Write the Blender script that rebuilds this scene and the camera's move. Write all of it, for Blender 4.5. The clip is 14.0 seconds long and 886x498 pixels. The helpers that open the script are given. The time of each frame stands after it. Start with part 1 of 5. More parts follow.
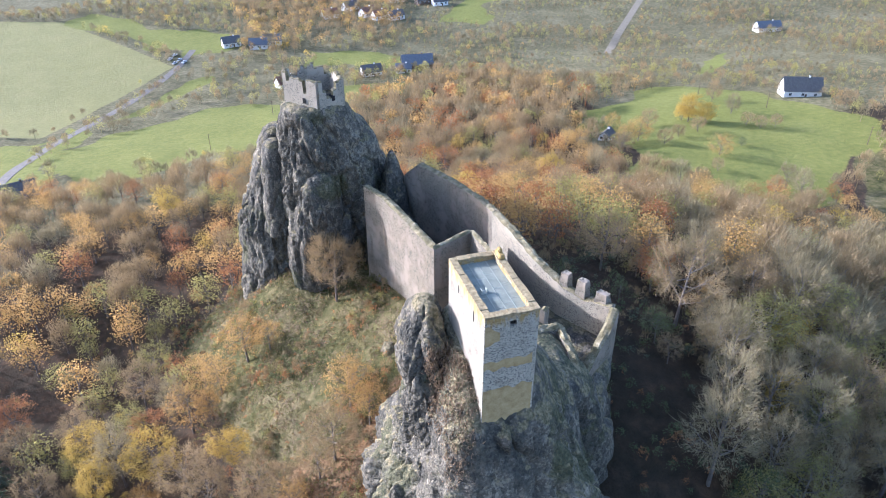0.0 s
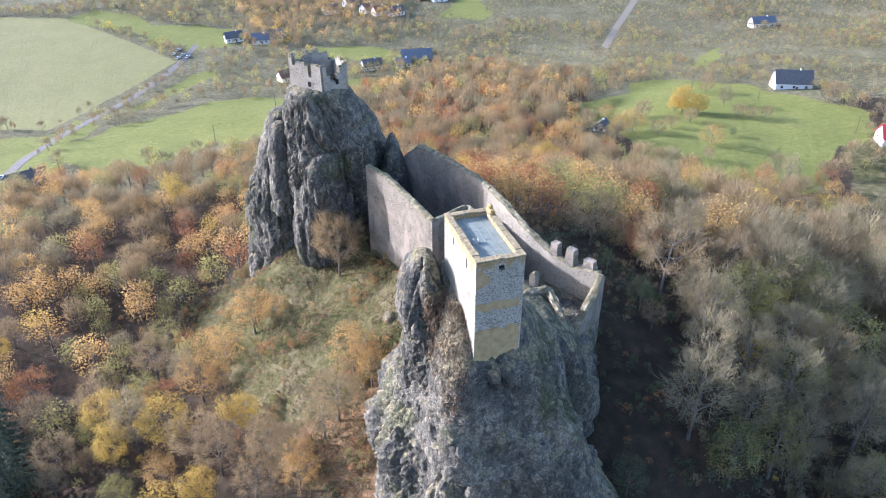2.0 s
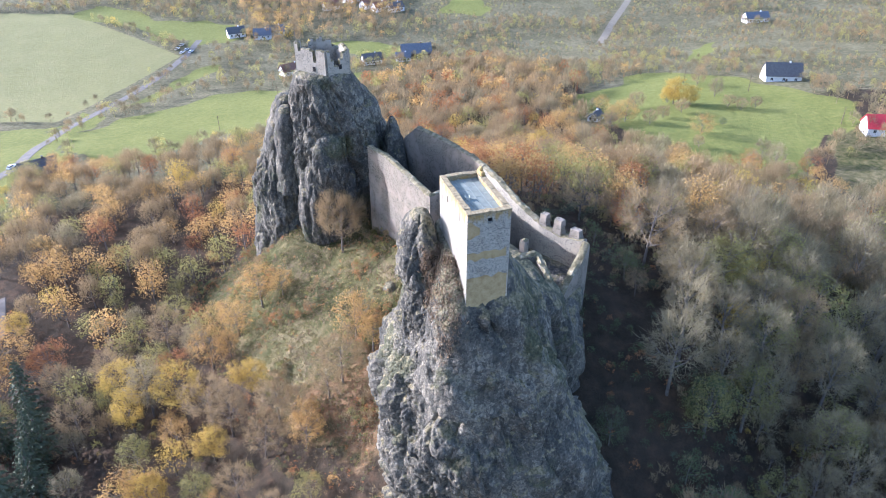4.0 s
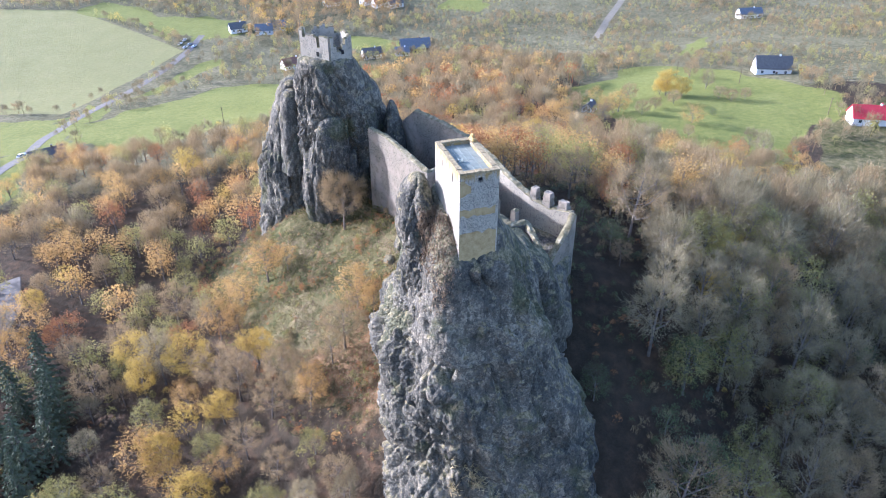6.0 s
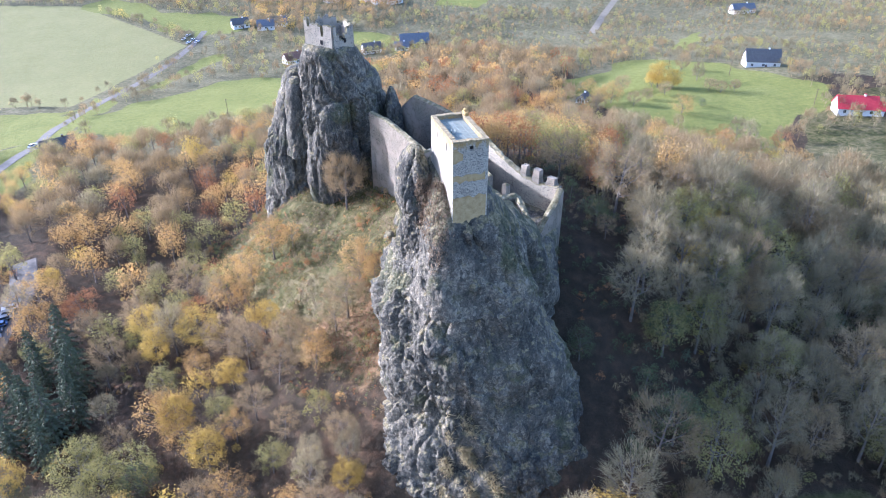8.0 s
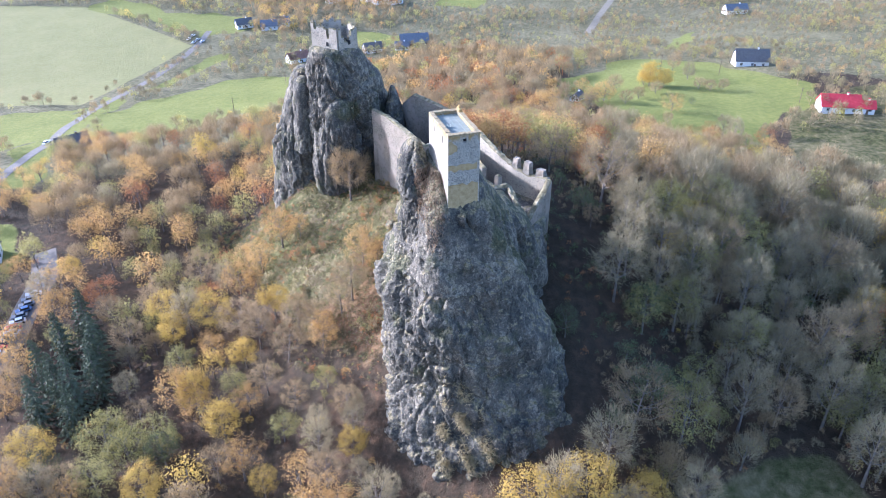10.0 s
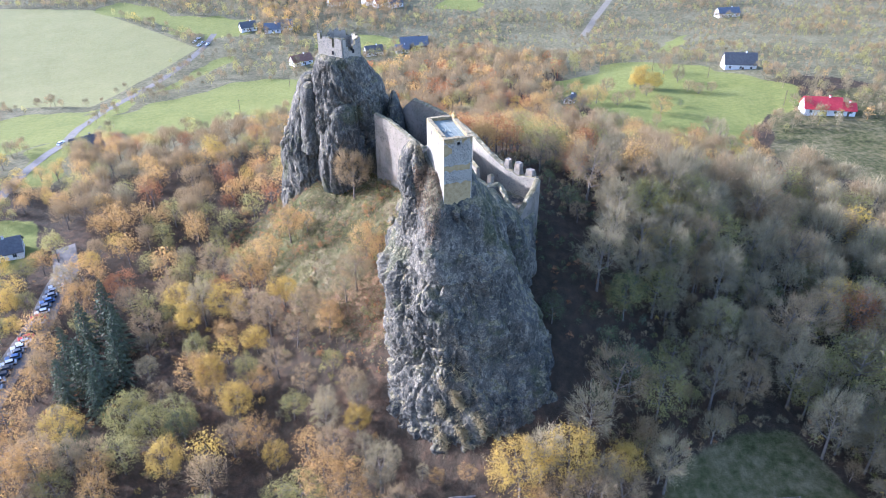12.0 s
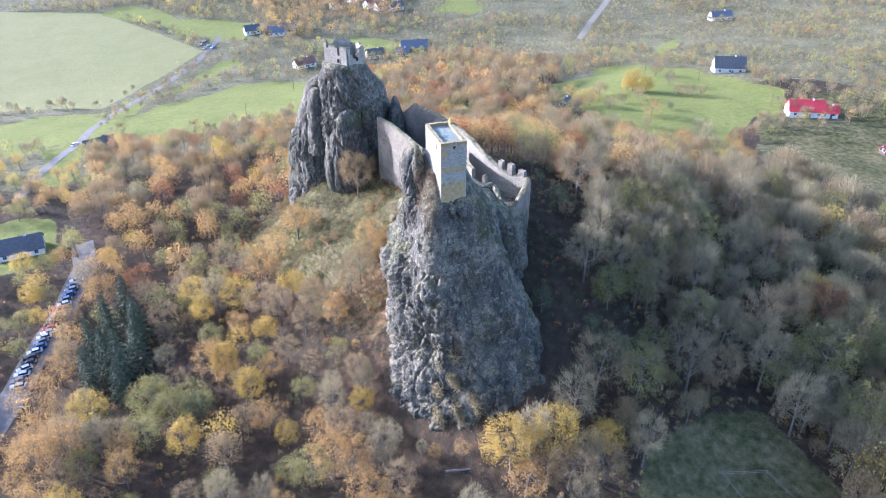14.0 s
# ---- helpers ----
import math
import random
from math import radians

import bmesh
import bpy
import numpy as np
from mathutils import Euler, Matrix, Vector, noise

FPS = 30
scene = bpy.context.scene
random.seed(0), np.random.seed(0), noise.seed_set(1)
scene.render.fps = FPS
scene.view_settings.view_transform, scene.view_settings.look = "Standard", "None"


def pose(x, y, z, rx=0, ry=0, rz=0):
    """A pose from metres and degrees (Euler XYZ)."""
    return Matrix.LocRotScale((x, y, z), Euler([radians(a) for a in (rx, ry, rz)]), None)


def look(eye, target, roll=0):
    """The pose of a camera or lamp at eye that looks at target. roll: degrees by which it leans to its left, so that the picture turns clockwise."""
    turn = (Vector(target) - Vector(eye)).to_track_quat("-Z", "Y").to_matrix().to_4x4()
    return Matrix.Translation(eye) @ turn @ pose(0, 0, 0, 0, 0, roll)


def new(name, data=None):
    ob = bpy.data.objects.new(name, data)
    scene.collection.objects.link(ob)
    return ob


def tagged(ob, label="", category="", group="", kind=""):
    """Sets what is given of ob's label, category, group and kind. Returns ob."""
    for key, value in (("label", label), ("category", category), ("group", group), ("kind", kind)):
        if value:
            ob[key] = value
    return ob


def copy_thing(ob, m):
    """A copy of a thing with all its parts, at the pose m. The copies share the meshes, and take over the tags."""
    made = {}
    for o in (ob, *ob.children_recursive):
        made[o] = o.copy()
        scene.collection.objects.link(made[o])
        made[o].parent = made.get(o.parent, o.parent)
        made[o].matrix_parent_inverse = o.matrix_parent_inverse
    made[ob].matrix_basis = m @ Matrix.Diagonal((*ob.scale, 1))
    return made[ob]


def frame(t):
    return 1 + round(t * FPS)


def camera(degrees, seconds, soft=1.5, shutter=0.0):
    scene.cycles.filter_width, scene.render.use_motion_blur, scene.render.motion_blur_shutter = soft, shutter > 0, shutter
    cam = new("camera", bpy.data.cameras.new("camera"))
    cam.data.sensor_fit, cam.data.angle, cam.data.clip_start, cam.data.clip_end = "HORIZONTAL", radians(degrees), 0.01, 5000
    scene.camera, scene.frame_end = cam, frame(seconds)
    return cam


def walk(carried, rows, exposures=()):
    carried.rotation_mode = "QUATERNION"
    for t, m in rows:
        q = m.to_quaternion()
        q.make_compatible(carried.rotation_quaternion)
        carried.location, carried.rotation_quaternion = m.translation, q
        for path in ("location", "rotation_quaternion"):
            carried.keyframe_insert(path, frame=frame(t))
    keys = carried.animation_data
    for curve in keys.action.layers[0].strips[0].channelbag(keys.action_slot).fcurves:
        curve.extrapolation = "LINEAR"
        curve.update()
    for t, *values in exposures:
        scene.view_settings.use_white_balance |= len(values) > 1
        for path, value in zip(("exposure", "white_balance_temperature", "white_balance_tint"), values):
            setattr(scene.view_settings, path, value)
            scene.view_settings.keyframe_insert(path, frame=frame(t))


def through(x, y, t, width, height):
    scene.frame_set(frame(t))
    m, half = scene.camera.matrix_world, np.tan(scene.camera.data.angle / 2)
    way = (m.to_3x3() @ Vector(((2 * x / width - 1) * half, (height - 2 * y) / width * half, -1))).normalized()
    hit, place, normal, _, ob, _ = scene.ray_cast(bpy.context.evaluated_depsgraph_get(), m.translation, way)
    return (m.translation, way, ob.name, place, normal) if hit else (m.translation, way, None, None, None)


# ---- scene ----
# seconds, eye, then yaw to the left of +y, pitch and roll in degrees
PATH = [
    (0.0, -18.99, -48.01, 109.26, -17.44, -31.85, 0.09),
    (0.5, -19.59, -50.10, 109.37, -17.45, -31.88, 0.11),
    (1.0, -20.12, -52.15, 109.36, -17.45, -31.90, 0.06),
    (1.5, -20.76, -54.39, 109.35, -17.46, -31.92, 0.07),
    (2.0, -21.32, -56.74, 109.33, -17.45, -31.94, 0.06),
    (2.5, -21.97, -59.12, 109.53, -17.47, -31.99, 0.08),
    (3.0, -22.59, -61.65, 109.67, -17.46, -32.00, 0.10),
    (5.5, -25.84, -74.24, 110.05, -17.50, -32.12, 0.05),
    (6.0, -26.41, -76.65, 109.91, -17.52, -32.10, 0.05),
    (6.5, -27.08, -79.30, 110.02, -17.54, -32.12, 0.09),
    (7.0, -27.76, -82.12, 110.26, -17.54, -32.15, 0.08),
    (7.5, -28.38, -84.65, 110.33, -17.54, -32.18, 0.10),
    (8.0, -29.14, -87.52, 110.86, -17.55, -32.22, 0.09),
    (10.5, -32.94, -101.99, 116.62, -17.53, -32.34, 0.10),
    (11.0, -33.72, -105.02, 118.18, -17.54, -32.36, 0.10),
    (11.5, -34.44, -108.02, 119.81, -17.53, -32.37, 0.10),
    (12.0, -35.22, -110.98, 121.37, -17.52, -32.37, 0.12),
    (12.5, -35.92, -113.93, 122.94, -17.49, -32.38, 0.09),
    (13.0, -36.76, -116.93, 124.58, -17.51, -32.39, 0.11),
    (13.5, -37.51, -119.82, 126.04, -17.50, -32.38, 0.10),
    (14.0, -38.30, -122.76, 127.80, -17.49, -32.43, 0.13),
]
cam = camera(62.75, 14.0, 0.9)
walk(cam, [(t, pose(x, y, z, 90 + pitch, 0, yaw) @ pose(0, 0, 0, 0, 0, -roll)) for t, x, y, z, yaw, pitch, roll in PATH], [(0.0, 1.39, 5040.0, 22.0), (5.5, 1.52, 4870.0, 24.0), (14.0, 1.63, 4760.0, 25.0)])

# ---- world, sun ----
SUN = Vector((-0.79, 0.61, 0.0)).normalized() * math.cos(radians(19.5)) + Vector((0, 0, math.sin(radians(19.5))))
world = bpy.data.worlds.new("sky")
scene.world = world
world.use_nodes = True
sky = world.node_tree.nodes.new("ShaderNodeTexSky")
sky.sky_type = "NISHITA"
sky.sun_disc = False
sky.sun_elevation = radians(19.5)
sky.sun_rotation = math.atan2(SUN.x, SUN.y)
sky.air_density, sky.dust_density = 1.2, 2.0
back = world.node_tree.nodes["Background"]
back.inputs["Strength"].default_value = 0.178
world.node_tree.links.new(sky.outputs["Color"], back.inputs["Color"])
sun = new("sun", bpy.data.lights.new("sun", "SUN"))
sun.data.energy, sun.data.angle, sun.data.color = 4.6, radians(0.6), (1.0, 0.92, 0.80)
sun.matrix_world = look(SUN * 300, (0, 0, 0))


# ---- materials ----
def nodes_of(name, rough=0.85, metal=0.0, spec=0.25):
    m = bpy.data.materials.new(name)
    m.use_nodes = True
    nt = m.node_tree
    b = nt.nodes["Principled BSDF"]
    b.inputs["Roughness"].default_value = rough
    b.inputs["Metallic"].default_value = metal
    b.inputs["Specular IOR Level"].default_value = spec
    return m, nt, b


def node(nt, kind, **values):
    n = nt.nodes.new(kind)
    for k, v in values.items():
        n.inputs[k.replace("_", " ")].default_value = v
    return n


def coords(nt):
    return nt.nodes.new("ShaderNodeTexCoord").outputs["Object"]


def noise_of(nt, co, scale, detail=4.0, rough=0.6):
    n = node(nt, "ShaderNodeTexNoise", Scale=scale, Detail=detail, Roughness=rough)
    nt.links.new(co, n.inputs["Vector"])
    return n.outputs["Fac"]


def ramp(nt, fac, stops):
    r = nt.nodes.new("ShaderNodeValToRGB")
    e = r.color_ramp.elements
    while len(e) < len(stops):
        e.new(0.5)
    for s, (p, c) in zip(e, stops):
        s.position, s.color = p, (*c, 1)
    nt.links.new(fac, r.inputs["Fac"])
    return r.outputs["Color"]


def step(nt, fac, lo, hi):
    n = node(nt, "ShaderNodeMapRange")
    n.interpolation_type = "SMOOTHSTEP"
    n.inputs["From Min"].default_value, n.inputs["From Max"].default_value = lo, hi
    nt.links.new(fac, n.inputs["Value"])
    return n.outputs["Result"]


def mix(nt, fac, a, b, way="MIX"):
    n = nt.nodes.new("ShaderNodeMix")
    n.data_type, n.blend_type = "RGBA", way
    for value, slot in ((fac, 0), (a, 6), (b, 7)):
        if isinstance(value, (int, float)):
            n.inputs[slot].default_value = value
        elif isinstance(value, tuple):
            n.inputs[slot].default_value = (*value, 1)
        else:
            nt.links.new(value, n.inputs[slot])
    return n.outputs[2]


def calc(nt, op, a, b=0.0):
    n = nt.nodes.new("ShaderNodeMath")
    n.operation = op
    for value, slot in ((a, 0), (b, 1)):
        if isinstance(value, (int, float)):
            n.inputs[slot].default_value = value
        else:
            nt.links.new(value, n.inputs[slot])
    return n.outputs[0]


def bump(nt, b, height, strength, distance):
    n = node(nt, "ShaderNodeBump", Strength=strength, Distance=distance)
    nt.links.new(height, n.inputs["Height"])
    nt.links.new(n.outputs["Normal"], b.inputs["Normal"])


def plain(name, a, c, scale=3.0, rough=0.8, relief=0.02, metal=0.0, spec=0.25):
    """Two colours mixed by coarse and fine noise, with a little relief."""
    m, nt, b = nodes_of(name, rough, metal, spec)
    co = coords(nt)
    coarse, fine = noise_of(nt, co, scale), noise_of(nt, co, scale * 9, 6)
    f = calc(nt, "ADD", calc(nt, "MULTIPLY", coarse, 0.65), calc(nt, "MULTIPLY", fine, 0.35))
    nt.links.new(ramp(nt, f, [(0.33, a), (0.67, c)]), b.inputs["Base Color"])
    bump(nt, b, fine, 0.6, relief)
    return m


def foliage(name, dark, light, shift=0.25, through=0.25):
    """Leaves: each tree a little different, each leaf too; some light shines through."""
    m, nt, b = nodes_of(name, 0.75, 0.0, 0.2)
    leaf = nt.nodes.new("ShaderNodeNewGeometry").outputs["Random Per Island"]
    tree = nt.nodes.new("ShaderNodeObjectInfo").outputs["Random"]
    patch = noise_of(nt, coords(nt), 0.16, 2)
    f = calc(nt, "ADD", calc(nt, "MULTIPLY", leaf, 0.28), calc(nt, "MULTIPLY", tree, shift))
    f = calc(nt, "ADD", f, calc(nt, "MULTIPLY", patch, 0.95 - shift))
    col = ramp(nt, f, [(0.2, dark), (0.85, light)])
    nt.links.new(col, b.inputs["Base Color"])
    if through:
        t = nt.nodes.new("ShaderNodeBsdfTranslucent")
        nt.links.new(col, t.inputs["Color"])
        s = nt.nodes.new("ShaderNodeMixShader")
        s.inputs[0].default_value = through
        out = nt.nodes["Material Output"]
        nt.links.new(b.outputs[0], s.inputs[1])
        nt.links.new(t.outputs[0], s.inputs[2])
        nt.links.new(s.outputs[0], out.inputs["Surface"])
    return m


def ground_material():
    m, nt, b = nodes_of("ground", 0.95, 0.0, 0.1)
    co = coords(nt)
    n1, n2, n3 = noise_of(nt, co, 0.05, 5), noise_of(nt, co, 0.45, 6), noise_of(nt, co, 3.0, 5)
    f = calc(nt, "ADD", calc(nt, "MULTIPLY", n1, 0.4), calc(nt, "MULTIPLY", n2, 0.6))
    litter = ramp(nt, f, [(0.3, (0.03, 0.028, 0.018)), (0.5, (0.065, 0.048, 0.03)), (0.68, (0.13, 0.08, 0.045))])
    dry = ramp(nt, f, [(0.3, (0.075, 0.07, 0.034)), (0.45, (0.122, 0.112, 0.055)), (0.56, (0.185, 0.164, 0.09)), (0.7, (0.27, 0.24, 0.145))])
    slope = ramp(nt, f, [(0.32, (0.03, 0.033, 0.012)), (0.43, (0.075, 0.075, 0.025)), (0.52, (0.125, 0.11, 0.046)), (0.63, (0.205, 0.165, 0.085))])
    leafy = ramp(nt, f, [(0.32, (0.035, 0.034, 0.016)), (0.44, (0.09, 0.07, 0.032)), (0.52, (0.19, 0.115, 0.055)), (0.62, (0.28, 0.175, 0.09))])
    meadow = ramp(nt, f, [(0.3, (0.13, 0.145, 0.034)), (0.55, (0.195, 0.20, 0.052)), (0.75, (0.255, 0.245, 0.08))])
    field = ramp(nt, f, [(0.3, (0.20, 0.188, 0.07)), (0.5, (0.235, 0.222, 0.088)), (0.7, (0.275, 0.245, 0.105))])
    col = litter
    for name, over in (("dry", dry), ("slope", slope), ("leafy", leafy), ("field", field), ("meadow", meadow)):
        a = nt.nodes.new("ShaderNodeAttribute")
        a.attribute_name = name
        edge = calc(nt, "ADD", a.outputs["Fac"], calc(nt, "MULTIPLY", calc(nt, "SUBTRACT", n2, 0.5), 0.5))
        col = mix(nt, step(nt, edge, 0.38, 0.62), col, over)
    nt.links.new(mix(nt, 0.35, col, ramp(nt, n3, [(0.3, (0.35, 0.35, 0.35)), (0.7, (1, 1, 1))]), "MULTIPLY"), b.inputs["Base Color"])
    bump(nt, b, calc(nt, "ADD", n2, calc(nt, "MULTIPLY", n3, 0.45)), 1.0, 0.8)
    return m


def basalt_material():
    """Dark grey basalt in stretched blocks, paler weathered faces, ochre grass on ledges."""
    m, nt, b = nodes_of("basalt", 0.9, 0.0, 0.2)
    co = coords(nt)
    mp = node(nt, "ShaderNodeMapping", Scale=(1.0, 1.0, 0.6))
    warp = noise_of(nt, co, 0.5, 3)
    twist = node(nt, "ShaderNodeTexNoise", Scale=0.8, Detail=4.0)
    nt.links.new(co, twist.inputs["Vector"])
    bent = nt.nodes.new("ShaderNodeVectorMath")
    bent.operation = "MULTIPLY_ADD"
    nt.links.new(twist.outputs["Color"], bent.inputs[0])
    bent.inputs[1].default_value = (0.7, 0.7, 0.7)
    nt.links.new(co, bent.inputs[2])
    nt.links.new(bent.outputs[0], mp.inputs["Vector"])
    v = node(nt, "ShaderNodeTexVoronoi", Scale=1.5)
    v.feature = "DISTANCE_TO_EDGE"
    nt.links.new(mp.outputs[0], v.inputs["Vector"])
    cell = node(nt, "ShaderNodeTexVoronoi", Scale=1.5)
    nt.links.new(mp.outputs[0], cell.inputs["Vector"])
    cell2 = node(nt, "ShaderNodeTexVoronoi", Scale=4.5)
    nt.links.new(co, cell2.inputs["Vector"])
    n1, n2 = noise_of(nt, co, 0.12, 5), noise_of(nt, co, 2.4, 7)
    g = node(nt, "ShaderNodeRGBToBW")
    nt.links.new(cell.outputs["Color"], g.inputs[0])
    n0 = noise_of(nt, co, 0.5, 4)
    g2 = node(nt, "ShaderNodeRGBToBW")
    nt.links.new(cell2.outputs["Color"], g2.inputs[0])
    f = calc(nt, "ADD", calc(nt, "MULTIPLY", n1, 0.4), calc(nt, "MULTIPLY", n0, 0.2))
    f = calc(nt, "ADD", f, calc(nt, "MULTIPLY", n2, 0.16))
    f = calc(nt, "ADD", f, calc(nt, "MULTIPLY", g.outputs[0], 0.14))
    f = calc(nt, "ADD", f, calc(nt, "MULTIPLY", g2.outputs[0], 0.12))
    col = ramp(nt, f, [(0.34, (0.025, 0.025, 0.022)), (0.43, (0.056, 0.054, 0.044)), (0.53, (0.112, 0.102, 0.08)), (0.64, (0.27, 0.238, 0.175))])
    tall = node(nt, "ShaderNodeMapping", Scale=(1.0, 1.0, 0.3))
    nt.links.new(bent.outputs[0], tall.inputs["Vector"])
    flute = node(nt, "ShaderNodeTexNoise", Scale=1.9, Detail=6.0, Roughness=0.66)
    nt.links.new(tall.outputs[0], flute.inputs["Vector"])
    flute = flute.outputs["Fac"]
    col = mix(nt, calc(nt, "MULTIPLY", calc(nt, "SUBTRACT", 1.0, step(nt, flute, 0.34, 0.42)), 0.45), col, (0.03, 0.03, 0.03))
    normal = nt.nodes.new("ShaderNodeNewGeometry").outputs["Normal"]
    up = nt.nodes.new("ShaderNodeSeparateXYZ")
    nt.links.new(normal, up.inputs[0])
    ledge = step(nt, calc(nt, "ADD", up.outputs["Z"], calc(nt, "MULTIPLY", calc(nt, "SUBTRACT", warp, 0.5), 1.6)), 0.42, 0.75)
    grass = ramp(nt, n2, [(0.35, (0.075, 0.07, 0.035)), (0.65, (0.26, 0.215, 0.125))])
    mossy = nt.nodes.new("ShaderNodeAttribute")
    mossy.attribute_name = "mossy"
    damp = calc(nt, "ADD", noise_of(nt, co, 0.10, 5, 0.65), calc(nt, "MULTIPLY", mossy.outputs["Fac"], 0.10))
    moss = calc(nt, "MULTIPLY", step(nt, damp, 0.54, 0.64), 0.75)
    col = mix(nt, moss, col, ramp(nt, n2, [(0.35, (0.035, 0.04, 0.02)), (0.65, (0.115, 0.115, 0.055))]))
    col = mix(nt, calc(nt, "MULTIPLY", ledge, step(nt, n0, 0.42, 0.56)), col, grass)
    grown = nt.nodes.new("ShaderNodeAttribute")
    grown.attribute_name = "grown"
    turf = step(nt, calc(nt, "ADD", calc(nt, "MULTIPLY", up.outputs["Z"], 0.5), noise_of(nt, co, 0.55, 5)), 0.55, 0.75)
    col = mix(nt, calc(nt, "MULTIPLY", turf, grown.outputs["Fac"]), col, grass)
    nt.links.new(col, b.inputs["Base Color"])
    h = calc(nt, "MULTIPLY", n2, 0.28)
    for size, much in ((0.9, 0.75), (2.1, 0.42), (4.8, 0.2)):
        shard = node(nt, "ShaderNodeTexVoronoi", Scale=size)
        shard.distance = "CHEBYCHEV"
        nt.links.new(bent.outputs[0] if size < 3 else co, shard.inputs["Vector"])
        h = calc(nt, "SUBTRACT", h, calc(nt, "MULTIPLY", shard.outputs["Distance"], much))
    h = calc(nt, "ADD", h, calc(nt, "MULTIPLY", step(nt, v.outputs["Distance"], 0.0, 0.08), 0.1))
    bump(nt, b, h, 1.0, 0.42)
    return m


def masonry(name, mortar, stones, scale=3.2, plaster=None, cover=0.5, relief=0.06, head=None):
    """Rubble stones in pale mortar; plaster, where given, still covers part of it."""
    m, nt, b = nodes_of(name, 0.92, 0.0, 0.2)
    co = coords(nt)
    mp = node(nt, "ShaderNodeMapping", Scale=(1.0, 1.0, 1.5))
    nt.links.new(co, mp.inputs["Vector"])
    v = node(nt, "ShaderNodeTexVoronoi", Scale=scale, Randomness=0.85)
    v.feature = "DISTANCE_TO_EDGE"
    c = node(nt, "ShaderNodeTexVoronoi", Scale=scale, Randomness=0.85)
    for t in (v, c):
        nt.links.new(mp.outputs[0], t.inputs["Vector"])
    g = node(nt, "ShaderNodeRGBToBW")
    nt.links.new(c.outputs["Color"], g.inputs[0])
    n1, n2 = noise_of(nt, co, 0.35, 4), noise_of(nt, co, 7.0, 6)
    stone = ramp(nt, calc(nt, "ADD", calc(nt, "MULTIPLY", g.outputs[0], 0.75), calc(nt, "MULTIPLY", n2, 0.25)), [(0.2, stones[0]), (0.75, stones[1])])
    edge = step(nt, calc(nt, "ADD", v.outputs["Distance"], calc(nt, "MULTIPLY", calc(nt, "SUBTRACT", n2, 0.5), 0.12)), 0.07, 0.17)
    mort = mix(nt, n2, tuple(0.75 * k for k in mortar), mortar)
    col = mix(nt, edge, mort, stone)
    height = calc(nt, "ADD", edge, calc(nt, "MULTIPLY", n2, 0.6))
    if plaster:
        patch = step(nt, calc(nt, "ADD", calc(nt, "MULTIPLY", n1, 0.8), calc(nt, "MULTIPLY", n2, 0.2)), 0.5 - 0.25 * (cover - 0.5) - 0.06, 0.5 - 0.25 * (cover - 0.5) + 0.06)
        col = mix(nt, patch, col, mix(nt, n2, tuple(0.8 * k for k in plaster), plaster))
        height = mix(nt, patch, height, (1.0, 1.0, 1.0))
    stain = noise_of(nt, co, 0.9, 5)
    col = mix(nt, step(nt, stain, 0.5, 0.75), col, mix(nt, 0.45, col, (0.16, 0.14, 0.10)))
    if head:
        xyz = nt.nodes.new("ShaderNodeSeparateXYZ")
        nt.links.new(co, xyz.inputs[0])
        run = node(nt, "ShaderNodeMapping", Scale=(1.0, 1.0, 0.22))
        nt.links.new(co, run.inputs["Vector"])
        streak = noise_of(nt, run.outputs[0], 1.6, 6, 0.65)
        reach = calc(nt, "MULTIPLY", calc(nt, "SUBTRACT", xyz.outputs["Z"], head - 2.0), 0.16)
        lichen = step(nt, calc(nt, "ADD", streak, reach), 0.58, 0.8)
        col = mix(nt, calc(nt, "MULTIPLY", lichen, 0.85), col, (0.34, 0.225, 0.065))
    nt.links.new(col, b.inputs["Base Color"])
    bump(nt, b, height, 0.8, relief)
    return m


def worn_top(name):
    """Wall tops: crumbled stone, ochre lichen and dry grass."""
    m, nt, b = nodes_of(name, 0.95, 0.0, 0.15)
    co = coords(nt)
    n1, n2 = noise_of(nt, co, 0.9, 6), noise_of(nt, co, 6.0, 6)
    f = calc(nt, "ADD", calc(nt, "MULTIPLY", n1, 0.6), calc(nt, "MULTIPLY", n2, 0.4))
    nt.links.new(ramp(nt, f, [(0.33, (0.06, 0.052, 0.028)), (0.46, (0.14, 0.12, 0.065)), (0.57, (0.24, 0.205, 0.125)), (0.7, (0.42, 0.37, 0.28))]), b.inputs["Base Color"])
    bump(nt, b, f, 1.0, 0.25)
    return m


GROUND = ground_material()
BASALT = basalt_material()
RUBBLE = masonry("rubble_wall", (0.52, 0.475, 0.375), ((0.10, 0.095, 0.085), (0.30, 0.275, 0.22)), 4.0, (0.47, 0.42, 0.33), 0.12, 0.08, 70.0)
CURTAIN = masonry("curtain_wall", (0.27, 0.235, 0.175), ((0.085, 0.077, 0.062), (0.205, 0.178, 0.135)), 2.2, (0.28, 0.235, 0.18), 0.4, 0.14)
# paler copy of the curtain stone, for the sunlit stretch of the east wall
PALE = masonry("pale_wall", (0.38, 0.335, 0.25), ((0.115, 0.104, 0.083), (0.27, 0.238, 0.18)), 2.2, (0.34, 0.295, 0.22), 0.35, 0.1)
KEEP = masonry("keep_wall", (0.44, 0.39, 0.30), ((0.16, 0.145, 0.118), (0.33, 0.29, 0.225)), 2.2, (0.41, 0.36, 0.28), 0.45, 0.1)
PLASTER = masonry("white_plaster", (0.30, 0.265, 0.21), ((0.13, 0.115, 0.095), (0.26, 0.225, 0.18)), 3.0, (0.29, 0.26, 0.205), 0.8, 0.06, 70.0)
